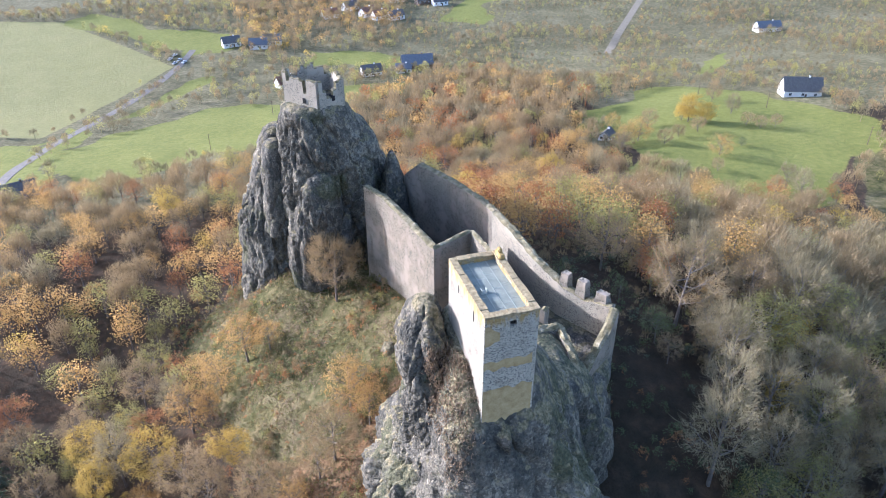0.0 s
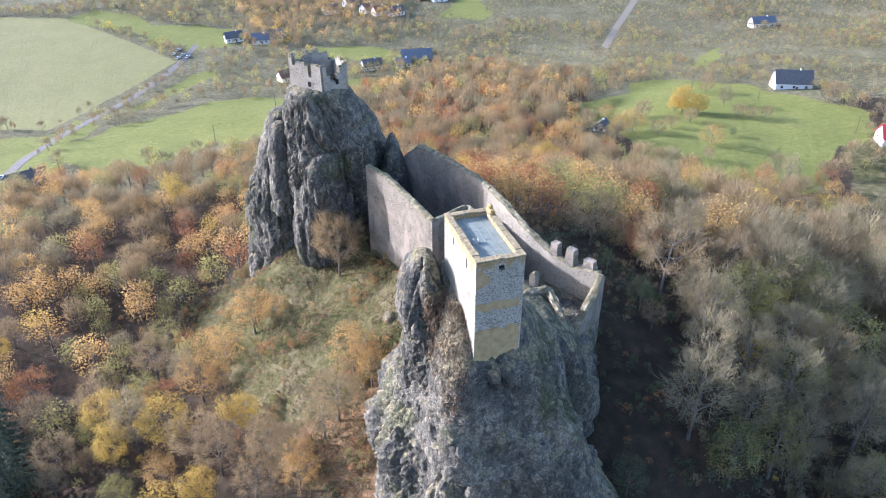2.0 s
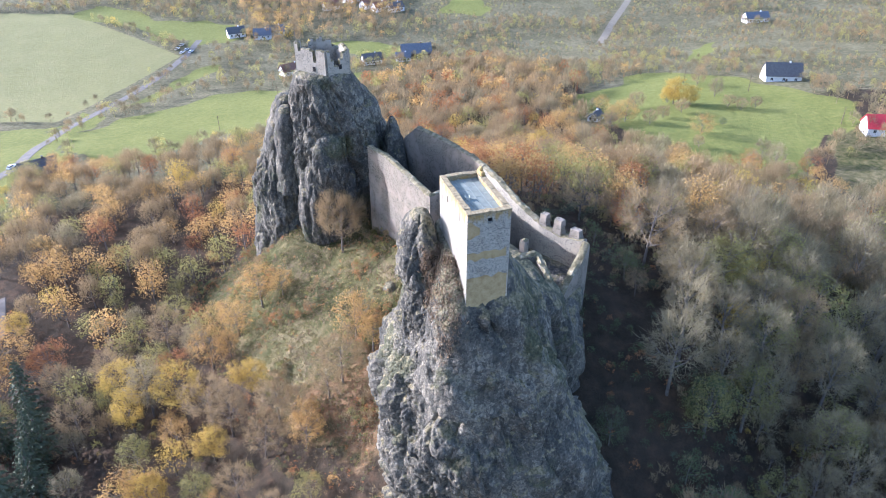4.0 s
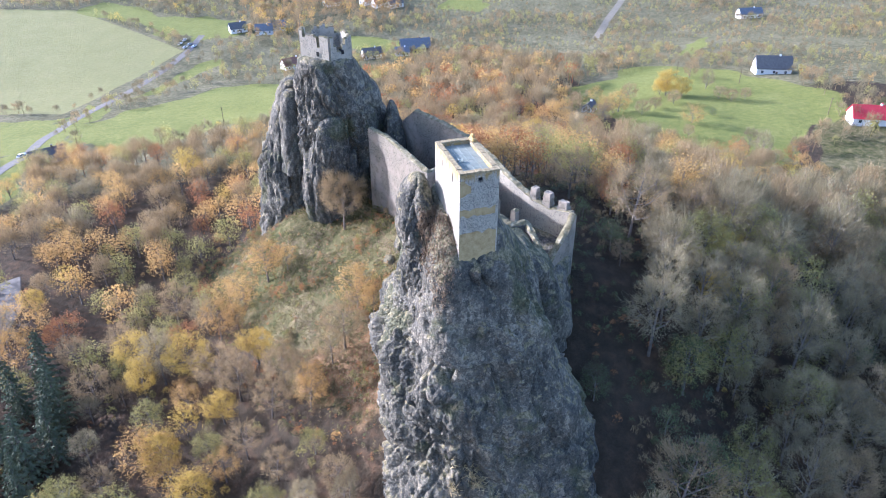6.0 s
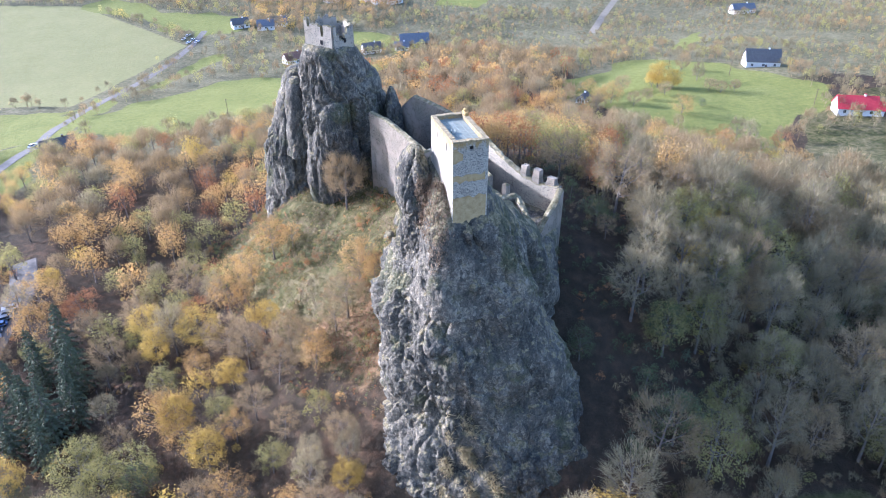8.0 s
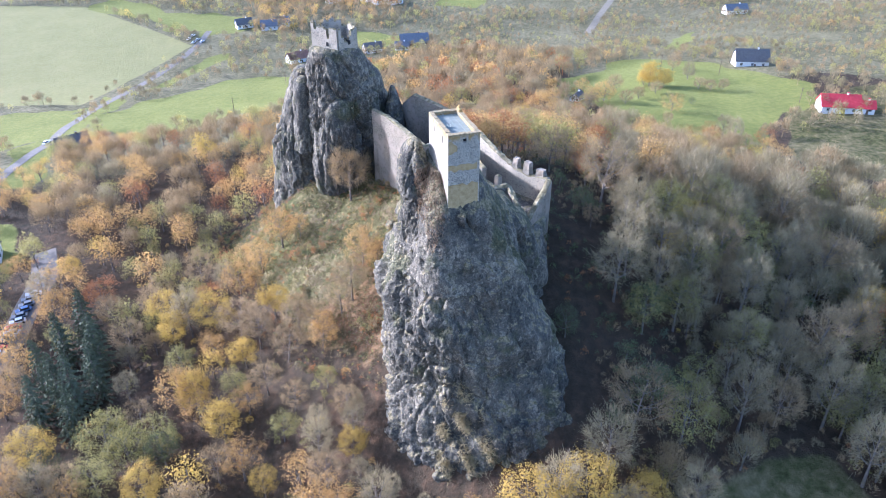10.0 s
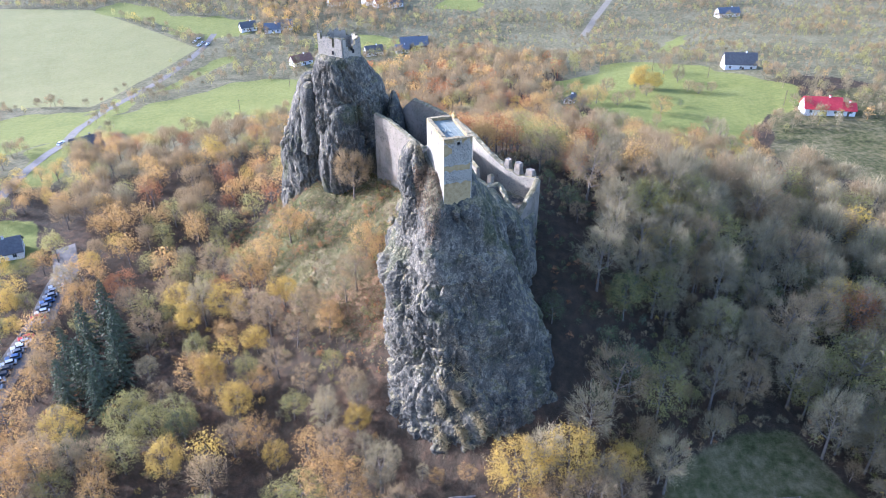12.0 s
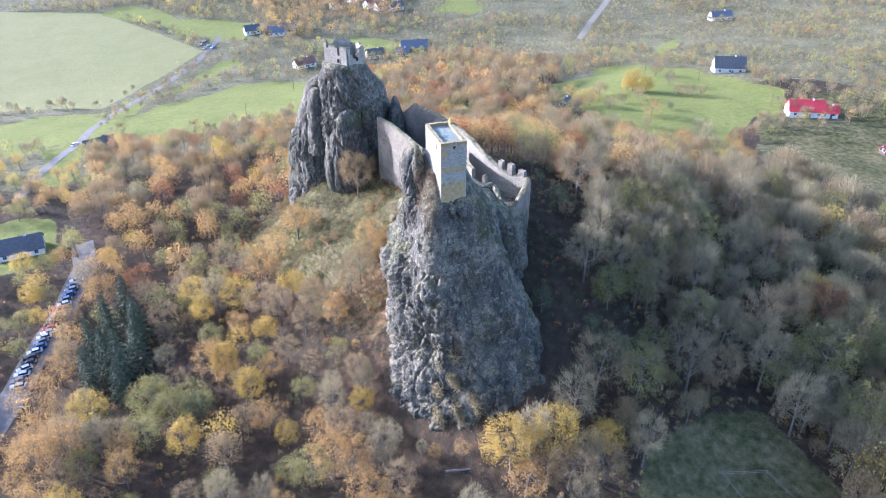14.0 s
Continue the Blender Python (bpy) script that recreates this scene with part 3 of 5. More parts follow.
FAR_ROCK = [
    ([(6, -13, 18, 90, 112), (24, -11.5, 16.5, 88, 110), (34, -11, 15, 86, 107), (41, -10.4, 12.4, 84.6, 105), (46, -9.8, 10, 84, 103), (51, -9.2, 7.8, 83.8, 101), (55.5, -8.8, 5.2, 84.2, 99), (57.8, -8.4, 4.2, 84.6, 98), (58.6, -7.0, 2.8, 85.5, 97)], 300, 210, 33.0, 0.85, None, 2.4, 0.35),
    # the sheer flank towards the sun
    ([(-2, -21.6, -3, 93, 118), (12, -20.8, -3.4, 94, 117), (23, -19.7, -4, 95.5, 115), (33, -17.6, -4.5, 96.5, 112), (40, -15.9, -5, 97.5, 110), (43, -14.8, -6, 98.5, 108), (44.4, -13.6, -7, 100, 106)], 190, 150, 43.0, 0.7, None, 2.2, 0.25),
    ([(28, -15, -8, 92, 103), (38, -14, -8.4, 93, 102), (45, -13.3, -8.8, 93.6, 101), (48, -12.6, -9.2, 94.5, 99), (48.8, -11.8, -9.8, 95.5, 98)], 80, 80, 51.0, 0.35, None, 2.6, 0.25),
    ([(34, -15, -6, 97, 108), (46, -13.6, -6.5, 98, 106), (49.5, -12.2, -7, 98.5, 104), (50.4, -11, -8, 99.5, 103)], 70, 60, 57.0, 0.35, None, 2.6, 0.25),
    # the buttress in front
    ([(10, -11.5, 5, 84, 98), (22, -10.2, 4, 83, 97), (30, -9.6, 3, 82.2, 96), (38, -8.8, 1.8, 82, 95), (42, -7.6, 1.0, 82.2, 93), (44.5, -6, 0, 82.6, 90), (45.8, -4.6, -1.4, 83.2, 87)], 160, 130, 83.0, 0.55, None, 2.6, 0.3),
    # the shoulder and the spur beside the courtyard
    ([(30, 3, 18, 93, 110), (40, 3, 13.8, 94, 107), (43, 3, 11.8, 95, 106), (47, 3, 10.6, 95.5, 105), (50, 2.5, 9.2, 96, 104), (51.3, 2.5, 7.8, 97, 102)], 90, 70, 71.0, 0.45, None),
    ([(14, 4, 21, 78, 98), (26, 6, 18.5, 80, 97), (36, 8, 16.4, 82, 95), (40, 9.6, 15.4, 83.5, 93), (43, 10.6, 14.2, 84.6, 91), (45.5, 11.4, 13.4, 85.6, 89.5), (46.8, 12, 12.9, 86.4, 88.5)], 110, 100, 61.0, 0.5, None, 2.6, 0.35),
]
OUTCROPS = [
    ([(20, 8.5, 15, 56, 64), (27, 9, 14, 57, 63.5), (29, 9.6, 13.5, 58, 63), (30.8, 10.4, 12.8, 59, 62)], 60, 36, 91.0, 0.4, None),
    ([(17, 3.5, 9, 52.5, 60), (24, 4.2, 8.4, 53.5, 59.5), (26.6, 4.8, 7.8, 54.4, 58.6), (28.0, 5.6, 7, 55.5, 57.6)], 60, 36, 97.0, 0.4, None),
    ([(16, 0.4, 4.6, 50, 56), (22.6, 0.9, 4.2, 51, 55.4), (24.6, 1.6, 3.4, 52.2, 54.6)], 50, 30, 103.0, 0.35, None),
]
rock("rock_outcrop", OUTCROPS, "dark rock ledges showing through the grassy slope")
face = rock("basalt_rock", NEAR_ROCK, "tall weathered grey basalt crag carrying a square tower")
rock("basalt_rock", FAR_ROCK, "broad dark basalt crag crowned by a ruined keep")


def crag_plants():
    """Dry grass on the apron below the tower and a dead creeper over the foot of the near crag."""
    rng = np.random.default_rng(15)
    grass, ivy = Soup(), Soup()
    at = face[(face[:, 2] > 47) & (face[:, 2] < 61.5) & (face[:, 0] > -3.4) & (face[:, 0] < 0.3 - 0.2 * (60 - face[:, 2])) & (face[:, 1] > -1) & (face[:, 1] < 8)]
    at = at[rng.random(len(at)) < 0.45]
    for _ in range(4):
        p = at + rng.normal(0, 0.22, at.shape)
        grass.twigs(p, p + rng.normal(0, 0.16, p.shape) + (0, -0.1, 0.42), 0.07, rng)
    tagged(grass.link("dry_grass", TUFTS["brown"]), "dry beige grass on the crag below the tower", "grass", kind="stuff")
    way = (np.abs(face[:, 0] + 1.0 - 0.12 * (14 - face[:, 2])) < 5.4) & (face[:, 2] > 3) & (face[:, 2] < 25) & (face[:, 1] < -4)
    at = face[way]
    at = at[rng.random(len(at)) < 0.75 * smooth01((26 - at[:, 2]) / 12) * smooth01((np.sin(at[:, 0] * 1.7) + np.sin(at[:, 2] * 0.9 + at[:, 0])) * 0.8)]
    for _ in range(5):
        p = at + rng.normal(0, 0.3, at.shape) - (0, 0.2, 0)
        ivy.twigs(p, p + rng.normal(0, 0.6, p.shape) + (0, -0.3, 0.45), 0.07, rng)
    tagged(ivy.link("creeper", LEAVES["grey"]), "dead pale creeper clinging to the foot of the crag", "creeper", kind="stuff")


crag_plants()


DECK = plain("deck_metal", (0.16, 0.175, 0.14), (0.27, 0.28, 0.23), 0.9, 0.8, 0.03, 0.0, 0.12)
SEAM = plain("seam_metal", (0.24, 0.26, 0.22), (0.36, 0.375, 0.32), 3.0, 0.75, 0.01, 0.0, 0.15)


# ---- the square tower ----
def panel(bm, along, length, z0, z1, thick, holes):
    """A wall with openings through it, cut into blocks round them. along(u, v): plan place at u metres along and v metres in."""
    us = sorted({0.0, length, *(h[0] for h in holes), *(h[1] for h in holes)})
    zs = sorted({z0, z1, *(h[2] for h in holes), *(h[3] for h in holes)})
    for ua, ub in zip(us, us[1:]):
        for za, zb in zip(zs, zs[1:]):
            if any(h[0] <= ua and ub <= h[1] and h[2] <= za and zb <= h[3] for h in holes):
                continue
            corners = [along(ua, 0), along(ub, 0), along(ub, thick), along(ua, thick)]
            low = [bm.verts.new((*p, za)) for p in corners]
            high = [bm.verts.new((*p, zb)) for p in corners]
            bm.faces.new(low[::-1])
            bm.faces.new(high)
            for k in range(4):
                q = (k + 1) % 4
                bm.faces.new((low[k], low[q], high[q], high[k]))
    bmesh.ops.remove_doubles(bm, verts=bm.verts, dist=0.001)


TW, TL, TOP = 5.3, 10.5, 70.0


def coping(t, x0, y0, x1, y1, z, high, rng):
    """A run of uneven coping stones along one side, each a stone of its own."""
    along_x = (x1 - x0) > (y1 - y0)
    n = max(3, int(((x1 - x0) if along_x else (y1 - y0)) / 1.0))
    cuts = (np.arange(n + 1) + np.concatenate([[0], rng.uniform(-0.3, 0.3, n - 1), [0]])) / n
    for a, b in zip(cuts, cuts[1:]):
        j = rng.uniform(-0.05, 0.05, 3)
        if along_x:
            size = (x0 + a * (x1 - x0) - 0.004, y0 + j[0], z, x0 + b * (x1 - x0) - 0.004, y1 + j[1], z + high + j[2])
        else:
            size = (x0 + j[0], y0 + a * (y1 - y0) - 0.004, z, x1 + j[1], y0 + b * (y1 - y0) - 0.004, z + high + j[2])
        boxed("coping_stone", [size], LICHEN, t, "ochre lichen-covered stone", 0.025)


def square_tower():
    t = thing("tower", (0, 0, 0), "square stone tower with white plaster and ochre lichen", "tower")
    rng = np.random.default_rng(5)
    cap = TOP - 0.3
    sides = (
        (lambda u, v: (v, 0.7 + u), TL - 1.4, [(2.1, 2.38, 67.5, 68.7), (6.5, 6.75, 67.8, 68.7)], PLASTER, "bright white plastered wall"),
        (lambda u, v: (u, v), TW, [(2.45, 3.1, 68.55, 69.15)], RUBBLE, "rubble wall with dark stones in pale mortar"),
        (lambda u, v: (TW - 0.7 + v, 0.7 + u), TL - 1.4, [], RUBBLE, ""),
        (lambda u, v: (u, TL - 0.7 + v), TW, [], RUBBLE, ""),
    )
    for place, length, holes, material, label in sides:
        bm = bmesh.new()
        panel(bm, place, length, 54, cap, 0.7, holes)
        part("wall", bm, material, t, label)
    # ochre plaster left on the front: a band, a foot and a corner patch, each with a ragged outline
    for name, z0, z1, x0, x1, seed in (("plaster_band", 63.7, 64.75, 0.03, 4.9, 1.0), ("plaster_foot", 56.5, 61.3, 0.03, 5.1, 5.0), ("plaster_patch", 66.6, 68.9, 0.05, 1.5, 9.0)):
        n = 26
        verts, faces = [], []
        for k in range(n + 1):
            u = x0 + (x1 - x0) * k / n
            lo = z0 + 0.5 * noise.noise(Vector((u * 1.3, seed, 0))) + (0.35 * u if name == "plaster_patch" else 0)
            hi = z1 + 0.45 * noise.noise(Vector((u * 1.1, seed + 3, 0))) - (0.5 * u if name == "plaster_patch" else 0)
            hi = max(hi, lo + 0.05)
            for y in (-0.035, 0.02):
                verts += [(u, y, lo), (u, y, hi)]
            if k:
                a, b = 4 * (k - 1), 4 * k
                faces += [(a, b, b + 1, a + 1), (a + 1, b + 1, b + 3, a + 3), (a + 2, b + 2, b, a)]
        link(name, verts, faces, OCHRE, t, "faded ochre plaster with ragged edge")
    for x0, y0, x1, y1 in ((-0.06, 0, 0.72, TL), (TW - 0.72, 0, TW + 0.06, TL), (0.74, -0.06, TW - 0.74, 0.72), (0.74, TL - 0.72, TW - 0.74, TL + 0.06)):
        coping(t, x0, y0, x1, y1, cap, 0.3, rng)
    # the sunk sheet-metal deck with its seams
    deck = boxed("roof_deck", [(0.7, 0.7, 68.9, TW - 0.7, TL - 0.7, 69.35)], DECK, t, "grey-green sheet metal deck")
    seams = [(0.72 + 0.97 * k, 0.75, 69.35, 0.76 + 0.97 * k, TL - 0.75, 69.39) for k in range(1, 4)]
    seams += [(0.75 + 0.97 * (k % 4), 1.2 + 0.62 * k, 69.35, 1.6 + 0.97 * (k % 4), 1.24 + 0.62 * k, 69.38) for k in range(13)]
    boxed("seams", seams, SEAM, deck, "pale standing seams")
    boxed("hatch", [(1.25, 4.3, 69.35, 1.95, 4.9, 69.42), (1.3, 4.35, 69.42, 1.36, 4.85, 69.8), (1.84, 4.35, 69.42, 1.9, 4.85, 69.8), (1.3, 4.35, 69.74, 1.9, 4.41, 69.8)], SEAM, deck, "small dark roof hatch with rail")
    # the broken stub on the parapet
    bm = bmesh.new()
    box(bm, TW - 0.62, TL - 2.0, TOP - 0.05, TW - 0.02, TL - 0.5, TOP + 0.5, 0.12)
    box(bm, TW - 0.55, TL - 1.5, TOP + 0.45, TW - 0.1, TL - 0.8, TOP + 0.95, 0.15)
    part("chimney_stub", bm, PLASTER, t, "broken pale stump on the parapet")
    # near-black blocks fill the openings, standing in for the shade inside
    boxed("window", [(2.45, 0.3, 68.55, 3.1, 0.68, 69.15)], SHADE_FILL, t, "small square window filled near-black for shade")
    boxed("window", [(0.35, 2.8, 67.5, 0.68, 3.08, 68.7)], SHADE_FILL, t, "narrow slit window filled near-black for shade")
    boxed("window", [(0.35, 7.2, 67.8, 0.68, 7.45, 68.7)], SHADE_FILL, t, "narrow slit window filled near-black for shade")
    return t


square_tower()


# ---- curtain walls ----
def curtain(name, line, thick, label, parent=None, ragged=0.35, seed=0.0, pace=0.55, foot=None, stone=None):
    """A wall along points (x, y, top), uneven along its top and standing in the ground."""
    pts = []
    for (ax, ay, az), (bx, by, bz) in zip(line, line[1:]):
        n = max(2, int(math.hypot(bx - ax, by - ay) / pace))
        pts += [(ax + (bx - ax) * k / n, ay + (by - ay) * k / n, az + (bz - az) * k / n) for k in range(n)]
    pts.append(line[-1])
    verts, faces, slots = [], [], []
    n = len(pts)
    for i, (x, y, z) in enumerate(pts):
        ax, ay, _ = pts[max(i - 1, 0)]
        bx, by, _ = pts[min(i + 1, n - 1)]
        d = math.hypot(bx - ax, by - ay)
        nx, ny = -(by - ay) / d, (bx - ax) / d
        base = (float(ground_z(x, y)) if foot is None else foot) - 1.5
        for side in (-0.5, -0.18, 0.2, 0.5):
            k = noise.noise(Vector((x * 0.7 + side * 3, y * 0.7, seed))) * ragged + noise.noise(Vector((x * 2.3, y * 2.3, seed + side))) * ragged * 0.5
            w = side * thick * (1 + 0.06 * noise.noise(Vector((x, y, seed + 4))))
            drop = 0.22 if abs(side) > 0.4 else 0.0
            verts.append((x + nx * w, y + ny * w, z + k - drop))
        for side in (-0.5, 0.5):
            for h in (0.35, 0.7, 1.0):
                bulge = 1 + 0.10 * noise.noise(Vector((x * 0.5, y * 0.5, h * 7 + seed)))
                verts.append((x + nx * side * thick * bulge, y + ny * side * thick * bulge, z + (base - z) * h))
        if i:
            a, b = 10 * (i - 1), 10 * i
            for k in range(3):
                faces.append((a + k, a + k + 1, b + k + 1, b + k))
                slots.append(1)
            for col in ((0, 4, 5, 6), (3, 7, 8, 9)):
                for p, q in zip(col, col[1:]):
                    faces.append((a + p, b + p, b + q, a + q))
                    slots.append(0)
    for a in (0, 10 * (n - 1)):
        faces.append((a + 4, a, a + 1, a + 2, a + 3, a + 7, a + 8, a + 9, a + 6, a + 5))
        slots.append(0)
    ob = link(name, verts, faces, [stone or CURTAIN, TOPS], parent, label if parent else "", slots=slots)
    me = ob.data
    bm = bmesh.new()
    bm.from_mesh(me)
    bmesh.ops.recalc_face_normals(bm, faces=bm.faces)
    bm.to_mesh(me)
    bm.free()
    return ob if parent else tagged(ob, label, "castle wall")


castle = thing("castle_wall", (0, 0, 0), "high weathered curtain walls round a narrow castle courtyard", "castle wall")
curtain("west_wall", [(5.2, 79.5, 44.1), (7.6, 74.0, 44.0), (9.5, 64.8, 43.9), (11.45, 54.0, 43.8)], 1.5, "sunlit pinkish grey rubble wall", castle, 0.25, 1.0)
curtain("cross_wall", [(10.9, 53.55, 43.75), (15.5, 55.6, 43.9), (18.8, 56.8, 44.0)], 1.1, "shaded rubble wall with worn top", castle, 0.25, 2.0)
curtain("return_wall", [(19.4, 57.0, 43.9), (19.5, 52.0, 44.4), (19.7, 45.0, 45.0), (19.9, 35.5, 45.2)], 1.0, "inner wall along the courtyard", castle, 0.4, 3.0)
# one wall, two stones: the far stretch is coloured darker in place of shade
curtain("east_wall", [(13.6, 88.6, 38.5), (15.4, 86.0, 42.4), (17.2, 82.4, 45.9), (18.6, 79.6, 45.9), (21.4, 74.6, 45.3), (24.3, 66.2, 45.0), (25.2, 60.2, 45.2)], 1.5, "curtain wall beside the crag, darker stone standing in for shade", castle, 0.35, 8.0)
curtain("east_wall", [(25.15, 60.7, 45.1), (25.6, 53.2, 45.2), (26.3, 43.7, 44.6), (28.0, 37.6, 43.4), (30.2, 33.4, 42.9), (32.4, 29.4, 43.8)], 1.5, "long curtain wall with crumbled top", castle, 0.35, 4.0, stone=PALE)
curtain("south_wall", [(32.3, 28.6, 43.8), (30.6, 27.0, 42.4), (28.4, 25.5, 40.6), (26.4, 24.2, 38.6), (24.0, 22.6, 36.4)], 1.4, "mossy end wall stepping down", castle, 0.3, 5.0)
for x, y, w, z in ((28.3, 37.3, 1.7, 45.5), (29.8, 34.4, 1.9, 45.6), (31.6, 31.2, 2.2, 45.0)):
    bm = bmesh.new()
    box(bm, -0.72, -w / 2, 42.3, 0.72, w / 2, z)
    bmesh.ops.subdivide_edges(bm, edges=bm.edges, cuts=3, use_grid_fill=True)
    for v in bm.verts:
        k = 1 - 0.22 * max(0.0, (v.co.z - 43.2) / 2.4)
        j = noise.noise_vector(Vector((v.co.x + x, v.co.y + y, v.co.z)) * 1.2)
        v.co = Vector((v.co.x * k, v.co.y * k, v.co.z)) + j * 0.16
    m = part("merlon", bm, CURTAIN, castle, "weathered stone merlon")
    m.matrix_local = pose(x, y, 0, 0, 0, 26)
curtain("inner_wall", [(14.2, 24.6, 45.6), (17.8, 25.0, 46.0), (21.2, 24.8, 46.0), (20.8, 20.0, 45.2), (20.0, 15.4, 43.0)], 1.15, "low broken wall on the rock shoulder", castle, 0.5, 6.0, 0.5, 33)
curtain("inner_wall", [(19.6, 27.6, 46.9), (21.0, 29.0, 46.4)], 0.9, "low broken wall on the rock shoulder", castle, 0.6, 7.0, 0.4, 36)


# ---- the ruined keep ----
def keep():
    k = thing("ruined_keep", (0, 0, 0), "roofless ruined keep of pale stone on the crag", "castle ruin")
    a, b, c, d, e = (-1.8, 86.0), (-7.2, 92.2), (-5.4, 97.0), (2.4, 96.0), (3.2, 88.0)

    def along(p, q, tops):
        """Tops in equal stretches, with a sheer step from one to the next."""
        n, out = len(tops), []
        for i, z in enumerate(tops):
            for s in (i / n + 0.004, (i + 1) / n - 0.004):
                out.append((p[0] + (q[0] - p[0]) * s, p[1] + (q[1] - p[1]) * s, z))
        return out

    runs = (
        (a, b, [63.9, 64.0, 63.8, 61.3, 63.5, 63.8, 63.6, 63.7, 63.1, 64.6], "pale sunlit ruined wall with a notch"),
        (b, c, [64.7, 64.4, 62.7, 61.7], "broken corner wall"),
        (c, d, [61.2 + 2.7 * math.sin(math.pi * (k + 0.5) / 12) ** 0.7 + (0.5, -0.4, 0.1)[k % 3] for k in range(12)], "tall rounded back wall"),
        (d, e, [61.8, 62.9, 63.6, 63.4], "broken side wall"),
        (e, a, [63.3, 63.0, 61.7, 60.3, 60.5, 61.8, 63.8], "shaded ruined wall with a gap"),
    )
    for i, (p, q, tops, label) in enumerate(runs):
        curtain("wall", along(p, q, tops), 0.9, label, k, 0.2, 11.0 + i, 0.4, 54, KEEP)
    for (px, py), z in (((-3.9, 88.4), 59.6), ((1.0, 87.1), 60.0)):
        # a near-black block in the uncut wall, in place of a shaded opening
        w = boxed("window", [(-0.32, -0.58, -0.5, 0.32, 0.58, 0.5)], SHADE_FILL, k, "narrow window opening, its shade a near-black block")
        w.matrix_local = pose(px, py, z, 0, 0, -49 if px < 0 else 22)
    bm = bmesh.new()
    bmesh.ops.create_cone(bm, segments=8, radius1=0.06, radius2=0.05, depth=3.4, cap_ends=True)
    pole = part("flag_pole", bm, BARK, k, "thin pole on the wall")
    pole.matrix_local = pose(-7.2, 92.2, 66.0)


keep()


# ---- trees ----
def broadleaf(seed, kind, full):
    """A tree 12 m high: trunk and limbs, and a domed, lumpy crown of twigs and leaf sprays. full: how many of them."""
    rng = np.random.default_rng(seed)
    h, wood, crown = 12.0, Soup(), Soup()
    bare, rich = kind in ("grey", "brown"), full > 0.5
    lean = rng.normal(0, 0.3, 2)
    trunk = np.array([(lean[0] * s * s * 2, lean[1] * s * s * 2, h * 0.8 * s) for s in np.linspace(0, 1, 6)])
    wood.tube(trunk - (0, 0, 0.4), np.linspace(0.24, 0.05, 6), 6 if rich else 4)
    # the crown's outline: a dome, pushed in and out by a few lobes
    heart, wide, high = np.array([lean[0], lean[1], 7.0]), rng.uniform(4.0, 5.0), rng.uniform(4.1, 4.8)
    if kind == "grey":
        heart[2], wide, high = 7.4, rng.uniform(2.9, 3.9), rng.uniform(4.6, 5.2)
    lobes = rng.normal(size=(9, 3))
    lobes /= np.linalg.norm(lobes, axis=1, keepdims=True)
    n = 230 if rich else 90
    d = rng.normal(size=(n, 3))
    d /= np.linalg.norm(d, axis=1, keepdims=True)
    d = d[d[:, 2] > -0.72]
    lump = 0.74 + 0.34 * np.clip((d @ lobes.T).max(1), 0.3, 1) ** 3
    r = lump * rng.uniform(0.25, 1, len(d)) ** 0.38
    ends = heart + d * r[:, None] * (wide, wide, high)
    limbs = []
    for i in range(13 if rich else 6):
        s = 0.3 + 0.66 * (i + rng.uniform(0, 1)) / (13 if rich else 6)
        p = np.array([np.interp(s, np.linspace(0, 1, 6), trunk[:, k]) for k in range(3)])
        az = i * 2.4 + rng.uniform(-0.4, 0.4)
        out = wide * rng.uniform(0.55, 0.85) * (1.1 - 0.6 * max(0.0, s - 0.5))
        q = p + (math.cos(az) * out, math.sin(az) * out, out * rng.uniform(0.6, 1.0) * (1.7 if kind == "grey" else 1.0))
        m = (p + q) / 2 + (0, 0, -0.15 * out) + rng.normal(0, 0.2, 3)
        wood.tube([p, m, q], [0.12 * (1.25 - s), 0.075 * (1.25 - s), 0.022], 4 if rich else 3)
        limbs += [m, (m + q) / 2, q]
    limbs = np.array([*limbs, trunk[-1], trunk[-2]])
    near = limbs[np.argmin(((ends[:, None] - limbs[None]) ** 2).sum(-1), 1)]
    if rich:
        for a, z in zip(near[::3], ends[::3]):
            wood.tube([a, z], [0.032, 0.01], 3)
    crown.twigs(near, ends, 0.03, rng)
    if bare:
        n = int(2700 * full)
        k = rng.integers(0, len(ends), n)
        p = near[k] + (ends[k] - near[k]) * rng.uniform(0.35, 1.0, (n, 1)) + rng.normal(0, 0.28, (n, 3))
        out = (p - heart) / (np.linalg.norm(p - heart, axis=1, keepdims=True) + 0.2)
        t = out * 0.5 + (0, 0, 0.32) + rng.normal(0, 0.34, (n, 3))
        crown.twigs(p, p + t * rng.uniform(0.6, 1.4, (n, 1)), 0.026 / max(full, 0.1) ** 0.5, rng)
        m = int(260 * full * (2 if kind == "brown" else 0.4))
        k = rng.integers(0, len(ends), m)
        crown.leaves(ends[k] + rng.normal(0, 0.4, (m, 3)), 0.11 / max(full, 0.1) ** 0.35, rng, heart)
    else:
        kept = ends[rng.random(len(ends)) < (0.5 if kind in ("orange", "rust") else 0.85)]
        n = int((1900 if kind in ("orange", "rust") else 4200 if kind == "yellow" else 2600) * full)
        k = rng.integers(0, len(kept), n)
        crown.leaves(kept[k] + rng.normal(0, 0.42, (n, 3)), 0.135 / max(full, 0.1) ** 0.4, rng, heart - (0, 0, 1.5))
        n = int(420 * full)
        k = rng.integers(0, len(ends), n)
        crown.twigs(ends[k], ends[k] + rng.normal(0, 0.5, (n, 3)) + (0, 0, 0.2), 0.025, rng)
    return wood, crown


